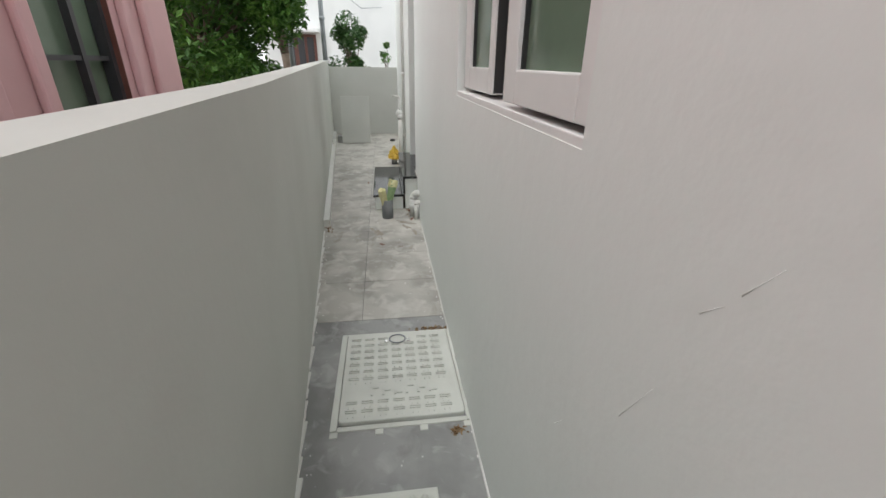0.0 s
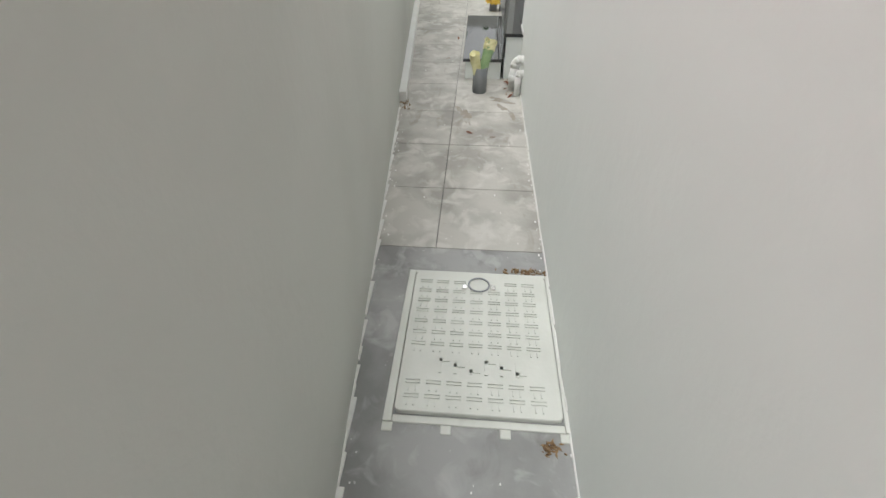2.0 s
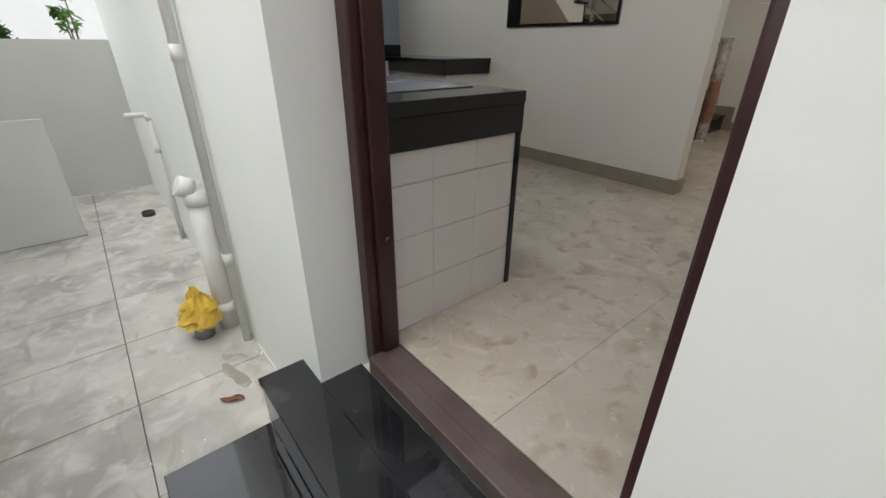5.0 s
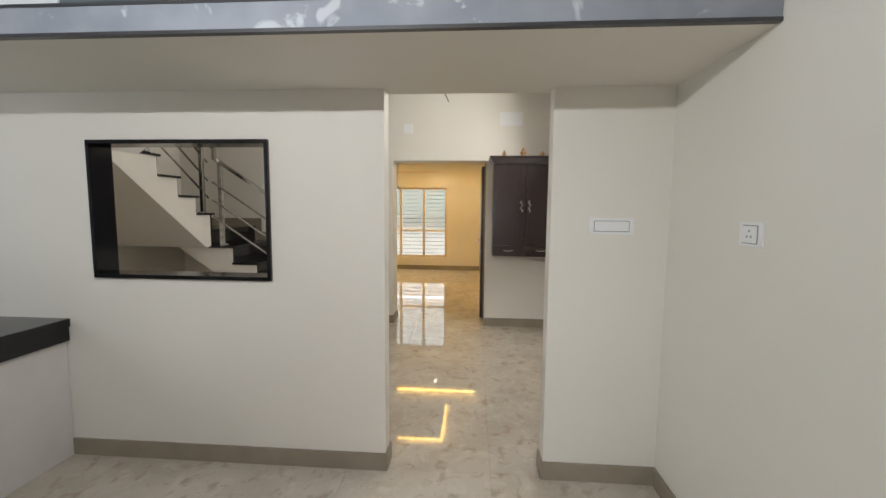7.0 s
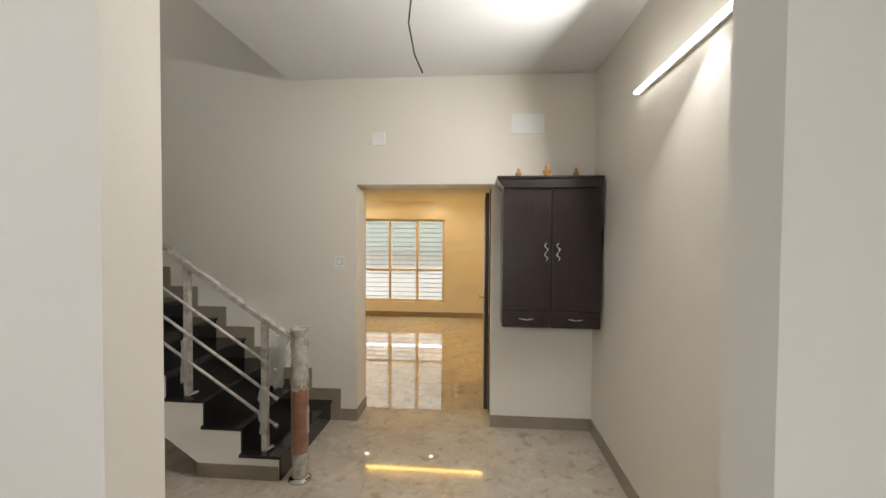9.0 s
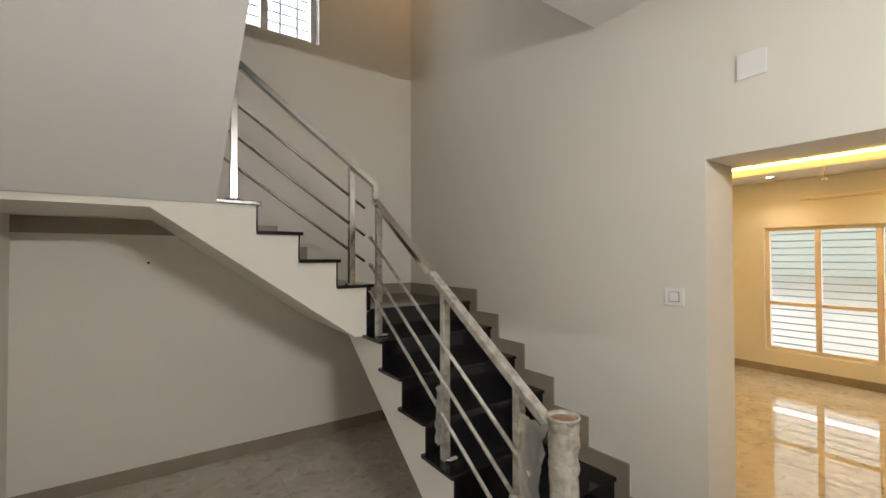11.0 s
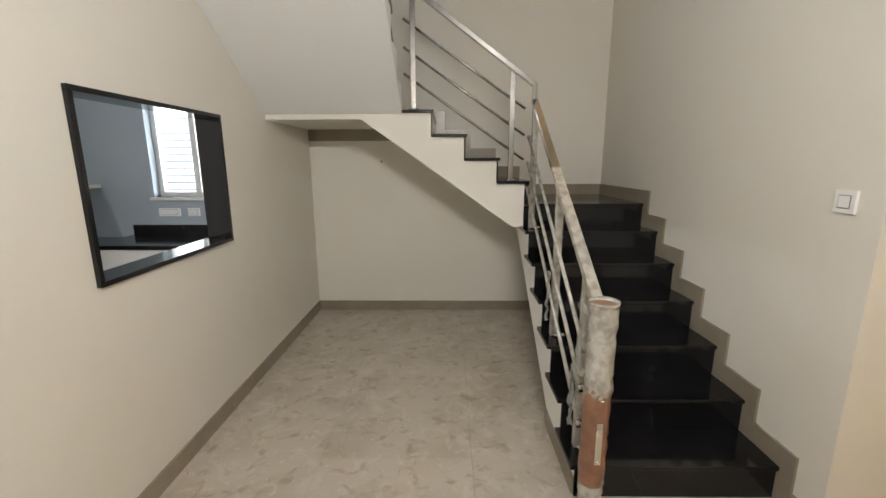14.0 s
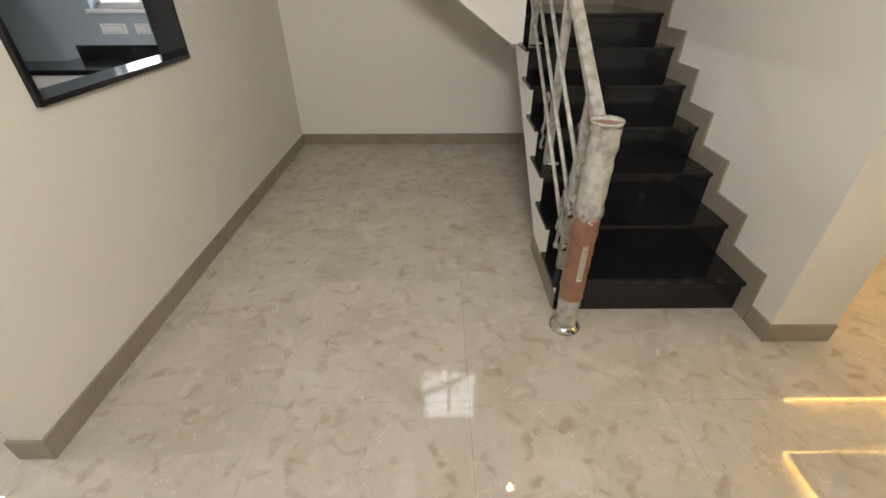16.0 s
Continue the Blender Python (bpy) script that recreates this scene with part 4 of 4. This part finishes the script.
pipe("down_pipe", [(2.52, YD - 0.03, ZA), (2.52, YD - 0.03, 5.5)], 0.02, M["pvc"], "thin white down pipe on the house wall", [((2.52, YD - 0.03, 0.05), (0, 0, 1)), ((2.52, YD - 0.03, 0.9), (0, 0, 1))])
pipe("vent_pipe", [(0.955, YD - 0.03, ZA), (0.955, YD - 0.03, 0.46), (0.955, YD - 0.05, 0.5), (0.955, YD - 0.16, 0.5)], 0.017, M["pvc"], "thin white vent pipe with a bent top", [((0.955, YD - 0.03, 0.28), (0, 0, 1))])

# capped pipe stubs tied with plastic sheet
def crumple(at, r, h, seed, mat, name, parent, flare=1.3, label=""):
    rg = random.Random(seed)
    bm = bmesh.new()
    seg, lev = 22, 7
    rings = []
    for i in range(lev):
        f = i / (lev - 1)
        rr = r * flare * (1 - 0.68 * max(0.0, (f - 0.3) / 0.7) ** 1.3)
        rings.append([bm.verts.new((at[0] + (rr * (1 + rg.uniform(-0.22, 0.22))) * math.cos(2 * math.pi * k / seg), at[1] + (rr * (1 + rg.uniform(-0.22, 0.22))) * math.sin(2 * math.pi * k / seg),
                                    at[2] + h * f + rg.uniform(-0.012, 0.012))) for k in range(seg)])
    for a, b in zip(rings, rings[1:]):
        for k in range(seg):
            bm.faces.new((a[k], a[(k + 1) % seg], b[(k + 1) % seg], b[k]))
    bm.faces.new(rings[-1])
    return part(name, bm, mat, parent, label)


stub = thing("pipe_stub", "grey pipe stub capped with a crumpled yellow plastic sheet", "pipe")
part("pipe_run", tube((2.35, -2.96, ZA), (2.35, -2.96, ZA + 0.14), 0.045, 16), M["grey_pvc"], stub)
crumple((2.35, -2.96, ZA + 0.09), 0.075, 0.15, 3, M["yellow"], "plastic_sheet", stub, 1.25, "crumpled yellow plastic")
crumple((2.35, -2.96, ZA + 0.23), 0.03, 0.05, 5, M["yellow"], "tied_neck", stub, 1.0)
stub2 = thing("pipe_stub", "grey pipe stub stuffed with yellow and green sacking", "pipe")
bm = lathe([(0.056, 0), (0.056, 0.19), (0.048, 0.19), (0.046, 0.15)], (4.83, -3.10, ZA), 20)
part("pipe_run", bm, M["grey_pvc"], stub2)


def roll(p, q, r0, r1, seed, mat, name):
    rg = random.Random(seed)
    p, q = Vector(p), Vector(q)
    turn = (q - p).to_track_quat("Z", "Y").to_matrix().to_4x4()
    bm = bmesh.new()
    seg, rings = 16, []
    for i in range(6):
        f = i / 5
        rings.append([bm.verts.new(Vector(((r0 + (r1 - r0) * f) * (1 + rg.uniform(-0.12, 0.12)) * math.cos(2 * math.pi * k / seg), (r0 + (r1 - r0) * f) * (1 + rg.uniform(-0.12, 0.12)) * math.sin(2 * math.pi * k / seg), (q - p).length * f + rg.uniform(-0.006, 0.006)))) for k in range(seg)])
    rings.append([bm.verts.new(v.co * 1.0 + Vector((-v.co.x * 0.35, -v.co.y * 0.35, -0.02))) for v in rings[-1]])
    for a, b in zip(rings, rings[1:]):
        for k in range(seg):
            bm.faces.new((a[k], a[(k + 1) % seg], b[(k + 1) % seg], b[k]))
    bm.faces.new(rings[-1])
    bmesh.ops.transform(bm, matrix=Matrix.Translation(p) @ turn, verts=bm.verts)
    return part(name, bm, mat, stub2)


roll((4.83, -3.085, ZA + 0.14), (4.76, -3.03, ZA + 0.36), 0.03, 0.045, 8, M["green"], "sack_roll")
roll((4.78, -3.045, ZA + 0.30), (4.757, -3.028, ZA + 0.368), 0.045, 0.048, 9, M["pale_yellow"], "sack_lip")
roll((4.84, -3.125, ZA + 0.14), (4.86, -3.15, ZA + 0.30), 0.03, 0.04, 11, M["pale_yellow"], "sack_roll")

panel = thing("cement_board", "pale cement board leaning beside the alley end", "board")
b = boxes(((-0.02, 0.0, 0.0), (0.02, 0.54, 0.86)), bevel=0.006)
bmesh.ops.transform(b, matrix=pose(0.43, -3.91, ZA, 0, -7, 0), verts=b.verts)
part("board", b, M["plaster_rough"], panel)
blk = thing("cement_block", "small grey cement block behind the board", "block")
part("block", boxes(((0.28, -4.0, ZA), (0.40, -3.86, ZA + 0.13)), bevel=0.01), M["cement"], blk)
hole = thing("floor_drain", "open dark floor drain stub", "drain")
part("rim", lathe([(0.05, 0), (0.05, 0.035), (0.042, 0.035), (0.04, 0.01)], (0.25, -2.94, ZA), 18), M["black"], hole)

# dry leaves and crumbs
rg = random.Random(12)
for x, y, s in ((5.548, -3.158, 0.03), (4.93, -2.86, 0.035), (4.70, -2.84, 0.045), (4.66, -2.87, 0.04), (2.9, -2.98, 0.05), (5.6, -3.0, 0.02), (4.1, -3.4, 0.02), (3.5, -3.33, 0.03)):
    lf = bmesh.new()
    vs = [lf.verts.new((s * math.cos(a), 0.35 * s * math.sin(a), 0.012 * abs(math.sin(a * 1.5)) * s / 0.04)) for a in [i * math.pi / 5 for i in range(10)]]
    lf.faces.new(vs)
    bmesh.ops.transform(lf, matrix=pose(x, y, ZA + 0.004, rg.uniform(-10, 10), rg.uniform(-10, 10), rg.uniform(0, 360)), verts=lf.verts)
    tagged(part("dry_leaf", lf, M["dry_leaf"]), "curled dry brown leaf on the cement floor", "leaf", "fallen leaves")

# dried mud stains on the paving
bm = bmesh.new()
for cx, cy, lx, ly, rot in ((5.28, -3.19, 0.16, 0.035, 8), (5.20, -3.24, 0.10, 0.02, 20), (4.98, -2.95, 0.10, 0.03, 60), (5.03, -2.90, 0.12, 0.02, 70), (5.12, -2.93, 0.07, 0.025, 30), (5.25, -2.86, 0.10, 0.02, 10),
                            (2.75, -2.93, 0.12, 0.03, 15), (2.62, -2.90, 0.06, 0.03, 50)):
    vs = []
    for k in range(18):
        a = 2 * math.pi * k / 18
        f = rg.uniform(0.6, 1.15)
        p = pose(cx, cy, 0, 0, 0, rot) @ Vector((lx * f * math.cos(a), ly * f * math.sin(a), 0))
        vs.append(bm.verts.new((p.x, p.y, ZA + 0.0012)))
    bm.faces.new(vs)
M["mud"] = material("dried_mud", (0.31, 0.275, 0.225), 0.9, var=(0.42, 0.405, 0.375), scale=14, mix=0.9)
tagged(part("mud_stain", bm, M["mud"]), "dried brown mud stains on the cement paving", "stain", kind="stuff")

# plaster crumbs along the wall feet
bm = bmesh.new()
for _ in range(240):
    x = rg.uniform(2.5, 8.6)
    y = YD - 0.004 - abs(rg.gauss(0, 0.015)) if rg.random() < 0.55 else (left_y(x) + 0.01 + abs(rg.gauss(0, 0.02)) if rg.random() < 0.6 else rg.uniform(left_y(x) + 0.1, YD - 0.05))
    if 6.84 < x < 7.6 or 7.84 < x < 8.26 or (3.2 < x < 4.62 and y > -3.3):
        continue
    s = rg.uniform(0.0015, 0.0055)
    add_box(bm, (x - s, y - s * 0.7, ZA - 0.002), (x + s, y + s * 0.7, ZA + s * 0.8))
tagged(part("plaster_crumbs", bm, M["upvc"]), "white plaster crumbs on the cement floor", "debris", kind="stuff")
bm = bmesh.new()
x = 2.6
while x < 9.5:
    d = rg.uniform(0.05, 0.22)
    if not 3.2 < x < 4.6:
        add_box(bm, (x, YD - rg.uniform(0.004, 0.007), ZA - 0.002), (x + d, YD, ZA + rg.uniform(0.004, 0.016)))
    add_box(bm, (x, left_y(x) - 0.02, ZA - 0.002), (x + d, left_y(x + d) + rg.uniform(0.003, 0.007), ZA + rg.uniform(0.004, 0.012))) if x > 5.1 else None
    x += d + rg.choice((0, 0, 0, 0.02))
tagged(part("mortar_fillet", bm, M["pvc"]), "uneven mortar line at the wall foot", "mortar", kind="stuff")

# trowel scratches in the plaster
for (xa, za), (xb, zb) in (((8.571, 0.805), (8.598, 0.830)), ((8.612, 0.850), (8.643, 0.893)), ((8.486, 0.571), (8.536, 0.667)), ((8.401, 0.223), (8.46, 0.30)), ((8.449, 0.24), (8.531, 0.385)), ((8.30, 0.36), (8.33, 0.40))):
    tagged(part("plaster_ridge", tube((xa, YD, za), (xb, YD, zb), 0.0009, 6, 0.0004), M["plaster"]), "raised trowel scratch in the white plaster", "scratch", "plaster scratches")

# sweepings caught against the cover and the wall foot
M["sweepings"] = material("brown_sweepings", (0.20, 0.12, 0.06), 0.9, var=(0.30, 0.20, 0.10), scale=60, mix=0.9)
bm = bmesh.new()
for cx, cy, sx, sy, n in ((6.838, -2.86, 0.012, 0.05, 60), (7.60, -2.84, 0.010, 0.018, 40), (8.31, -2.80, 0.03, 0.012, 30), (5.12, -3.66, 0.05, 0.02, 30), (4.75, -2.83, 0.07, 0.03, 50)):
    for _ in range(n):
        x, y, ln = rg.gauss(cx, sx), min(rg.gauss(cy, sy), YD - 0.01), rg.uniform(0.004, 0.013)
        a = rg.uniform(0, math.pi)
        dx, dy = ln * math.cos(a), ln * math.sin(a)
        z = ZA + rg.uniform(0.001, 0.010)
        add_prism(bm, [(x - dx, y - dy), (x + dy * 0.3, y - dx * 0.3), (x + dx, y + dy), (x - dy * 0.3, y + dx * 0.3)], 2, ZA - 0.001, z)
tagged(part("sweepings", bm, M["sweepings"]), "brown sweepings caught at the wall foot", "debris", kind="stuff")

# ---- alley window ----
aw = new("window_alley")
tagged(aw, "white casement window with ribbed green glass", kind="structure")
x0, x1, z0, z1 = WIN
part("window_sill", boxes(((x0, YD + 0.002, z0 - 0.002), (x1, YD + 0.2, z0 + 0.02)), bevel=0.003), M["upvc"], aw)
for a, b, dy in ((6.975, 7.465, 0.03), (7.70, x1 - 0.004, 0.006)):
    sh = part("sash", boxes(((a, YD + dy, z0 + 0.035), (a + 0.105, YD + dy + 0.045, z1 - 0.02)), ((b - 0.055, YD + dy, z0 + 0.035), (b, YD + dy + 0.045, z1 - 0.02)),
                            ((a + 0.105, YD + dy, z0 + 0.035), (b - 0.055, YD + dy + 0.045, z0 + 0.118)), ((a + 0.105, YD + dy, z1 - 0.1), (b - 0.055, YD + dy + 0.045, z1 - 0.02)), bevel=0.004), M["upvc"], aw)
    part("pane", boxes(((a + 0.10, YD + dy + 0.024, z0 + 0.112), (b - 0.05, YD + dy + 0.03, z1 - 0.095))), M["green_glass"], sh, "ribbed green glass")
    part("gasket", boxes(((a + 0.1055, YD + dy + 0.012, z0 + 0.119), (a + 0.112, YD + dy + 0.024, z1 - 0.101))), M["black"], sh)
    # black strip on the sash side, painting in the dark gap beside it
    part("edge_seal", boxes(((b, YD + dy + 0.008, z0 + 0.04), (b + 0.003, YD + dy + 0.04, z1 - 0.025))), M["black"], sh)
part("mullion", boxes(((7.50, YD + 0.085, z0 + 0.02), (7.70, YD + 0.14, z1))), M["upvc"], aw)
# near-black sheet added behind the sashes, its colour standing in for the unlit room
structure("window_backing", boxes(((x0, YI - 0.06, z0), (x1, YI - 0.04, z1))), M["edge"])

# ---- beyond the boundary wall ----
pinkh = thing("pink_house", "pink painted neighbour house with maroon-framed window", "house")
PY = -4.9
hx0, hx1 = 4.55, 13.0
wx0, wx1 = 5.42, 6.2
part("wall", boxes(((hx0, PY - 4, -0.6), (wx0, PY, 4.0)), ((wx1, PY - 4, -0.6), (hx1, PY, 4.0)), ((wx0, PY - 4, -0.6), (wx1, PY, 0.55)), ((wx0, PY - 4, 2.1), (wx1, PY, 4.0))), M["pink"], pinkh)
for x in (5.02, 5.30, 6.28, 6.62):
    part("moulding", boxes(((x - 0.05, PY, -0.6), (x + 0.05, PY + 0.055, 4.0)), bevel=0.018), M["pink"], pinkh)
pwin = part("window", boxes(((wx0, PY - 0.11, 0.55), (wx0 + 0.05, PY - 0.04, 2.1)), ((wx1 - 0.05, PY - 0.11, 0.55), (wx1, PY - 0.04, 2.1)), ((wx0, PY - 0.11, 0.55), (wx1, PY - 0.04, 0.60)), ((wx0 + 0.3, PY - 0.10, 0.6), (wx0 + 0.34, PY - 0.05, 2.1)), ((wx0 + 0.05, PY - 0.09, 1.03), (wx1 - 0.05, PY - 0.06, 1.06))), M["edge"], pinkh)
part("pane", boxes(((wx0, PY - 0.13, 0.55), (wx1, PY - 0.115, 2.1))), M["green_glass"], pwin)
part("reveal", boxes(((wx0, PY - 0.11, 0.55), (wx0 + 0.004, PY - 0.004, 2.1))), M["brick_red"], pinkh, "maroon window reveal")

wh = thing("white_house", "white neighbour house with a brown door and ledge", "house")
part("wall", boxes(((-16, -7.6, -0.6), (-10, -5.0, 6.5))), M["neighbour"], wh)
part("ledge", boxes(((-10, -7.4, 2.05), (-9.3, -5.4, 2.2)), bevel=0.02), M["neighbour"], wh)
part("door", boxes(((-10, -6.9, 0.1), (-9.93, -5.6, 2.0))), M["brick_red"], wh)
for y in (-6.7, -6.3, -5.95):
    part("door_panel", boxes(((-9.94, y, 0.4), (-9.9, y + 0.25, 1.9)), bevel=0.01), M["edge"], wh)
wh2 = thing("white_house", "tall plain white neighbour house behind the alley", "house")
part("wall", boxes(((-15, -5.0, -0.6), (-9, 3.0, 7.5))), M["neighbour"], wh2)
part("parapet", boxes(((-15, -5.05, 7.5), (-8.9, 3.0, 8.3))), M["neighbour"], wh2)
for y, x, top in ((-5.12, -2.0, 4.6), (-4.38, -2.0, 4.6)):
    p = thing("utility_pole", "grey galvanised pole behind the boundary wall", "pole", "poles")
    part("shaft", tube((x, y, -0.6), (x, y, top), 0.055, 14, 0.05), M["pole"], p)
    part("band", tube((x, y, 1.9), (x, y, 1.97), 0.065, 14), M["pole"], p)
cb = thing("overhead_cable", "thin overhead cable hanging between the poles", "cable")
part("cable", path_tube([(-2, -4.38, 3.0), (-3.5, -3.9, 2.55), (-5, -3.6, 2.45), (-9, -3.0, 2.9)], 0.01, 6), M["pole"], cb)


def tree(name, base, height, crown, leaf_mat, count, seed, label, size, spread):
    rg = random.Random(seed)
    th = thing(name, label, "tree" if height > 2 else "bush")
    bm = bmesh.new()
    bx, by, bz = base
    top = Vector((bx + rg.uniform(-0.2, 0.2), by + rg.uniform(-0.2, 0.2), bz + height * 0.55))
    add_tube(bm, base, top, 0.08 * height / 3, 10, 0.05 * height / 3)
    centres = []
    for i in range(crown):
        a = rg.uniform(0, 2 * math.pi)
        c = top + Vector((math.cos(a) * spread * rg.uniform(0.15, 1), math.sin(a) * spread * rg.uniform(0.15, 1), rg.uniform(-0.28, 0.5) * height))
        add_tube(bm, top - Vector((0, 0, rg.uniform(0, 0.3) * height * 0.5)), c, 0.022, 6, 0.006)
        centres.append((c, rg.uniform(0.30, 0.55) * spread))
    part("trunk", bm, M["bark"], th)
    verts, faces = [], []
    for _ in range(count):
        c, r = rg.choice(centres)
        d = Vector((rg.gauss(0, 1), rg.gauss(0, 1), rg.gauss(0, 0.8))).normalized() * r * rg.uniform(0.35, 1) ** 0.6
        p = c + d
        q = Euler((rg.uniform(-0.9, 0.9), rg.uniform(-0.9, 0.9), rg.uniform(0, 6.28))).to_matrix()
        s = size * rg.uniform(0.6, 1.3)
        i0 = len(verts)
        for vx, vy, vz in ((-s, 0, 0), (-0.2 * s, -0.34 * s, 0.12 * s), (s, 0, -0.1 * s), (-0.2 * s, 0.34 * s, 0.12 * s)):
            verts.append(p + q @ Vector((vx, vy, vz)))
        faces.append((i0, i0 + 1, i0 + 2, i0 + 3))
    me = bpy.data.meshes.new("crown")
    me.from_pydata(verts, [], faces)
    me.materials.append(leaf_mat)
    ob = new("crown", me)
    ob.parent = th


tree("tree", (1.3, -5.9, -0.6), 3.6, 26, M["leaf"], 26000, 5, "leafy green tree behind the boundary wall", 0.075, 1.35)
tree("tree", (-0.6, -6.4, -0.6), 3.2, 26, M["leaf_dark"], 14000, 8, "dark leafy tree behind the boundary wall", 0.075, 1.1)
tree("bush", (-3.0, -3.75, -0.6), 2.4, 26, M["leaf_dark"], 9000, 9, "dark green bush behind the alley end", 0.06, 0.62)
tree("bush", (-2.6, -2.9, -0.6), 2.0, 5, M["leaf"], 260, 10, "sparse small green bush behind the alley end", 0.06, 0.25)
old = thing("bare_tree", "bare leaning grey tree trunk behind the boundary wall", "tree")
part("trunk", path_tube([(-2.6, -5.25, -0.6), (-2.7, -5.4, 1.2), (-2.8, -5.6, 2.6), (-2.8, -5.9, 4.5)], 0.10, 10), M["bark"], old)

# ---- paving and floor tiles ----
joints = [6.70, 6.20, 5.706, 5.208, 4.695]
while joints[-1] > -0.75:
    joints.append(joints[-1] - 0.503)
joints[-1] = -0.775
gap = 0.0024
YJ = -3.285
near = tagged(part("alley_cement", prism([(6.70 + gap, left_y(6.7)), (12.5, left_y(12.5)), (12.5, YD), (6.70 + gap, YD)], 2, ZA - 0.013, ZA), M["cement"]), "smooth grey stained cement floor", kind="structure")
pav = tagged(new("pavement"), "scored grey cement alley paving", kind="structure")
for i in range(len(joints) - 1):
    xa, xb = joints[i + 1] + gap, joints[i] - gap
    part("paving_tile", prism([(xa, YJ + gap), (xb, YJ + gap), (xb, YD), (xa, YD)], 2, ZA - 0.013, ZA), M["paver"], pav)
    part("paving_tile", prism([(xa, left_y(xa)), (xb, left_y(xb)), (xb, YJ - gap), (xa, YJ - gap)], 2, ZA - 0.013, ZA - 0.0005), M["paver"], pav)
fl = tagged(new("floor"), "polished beige marble tile floor", kind="structure")
S = 0.8
bm = boxes(((0, 0, -0.02), (S - 0.0012, S - 0.0012, 0)))
tile_me = bpy.data.meshes.new("floor_tile")
bm.to_mesh(tile_me)
bm.free()
tile_me.materials.append(M["marble"])
for i in range(7):
    for j in range(13):
        ob = new("floor_tile", tile_me)
        ob.parent = fl
        ob.location = (-0.1 + i * S, -2.5 + j * S, 0)
structure("floor_base", boxes(((-0.2, YI, -0.2), (5.55, YB + 0.2, -0.0205))), M["skirting"])
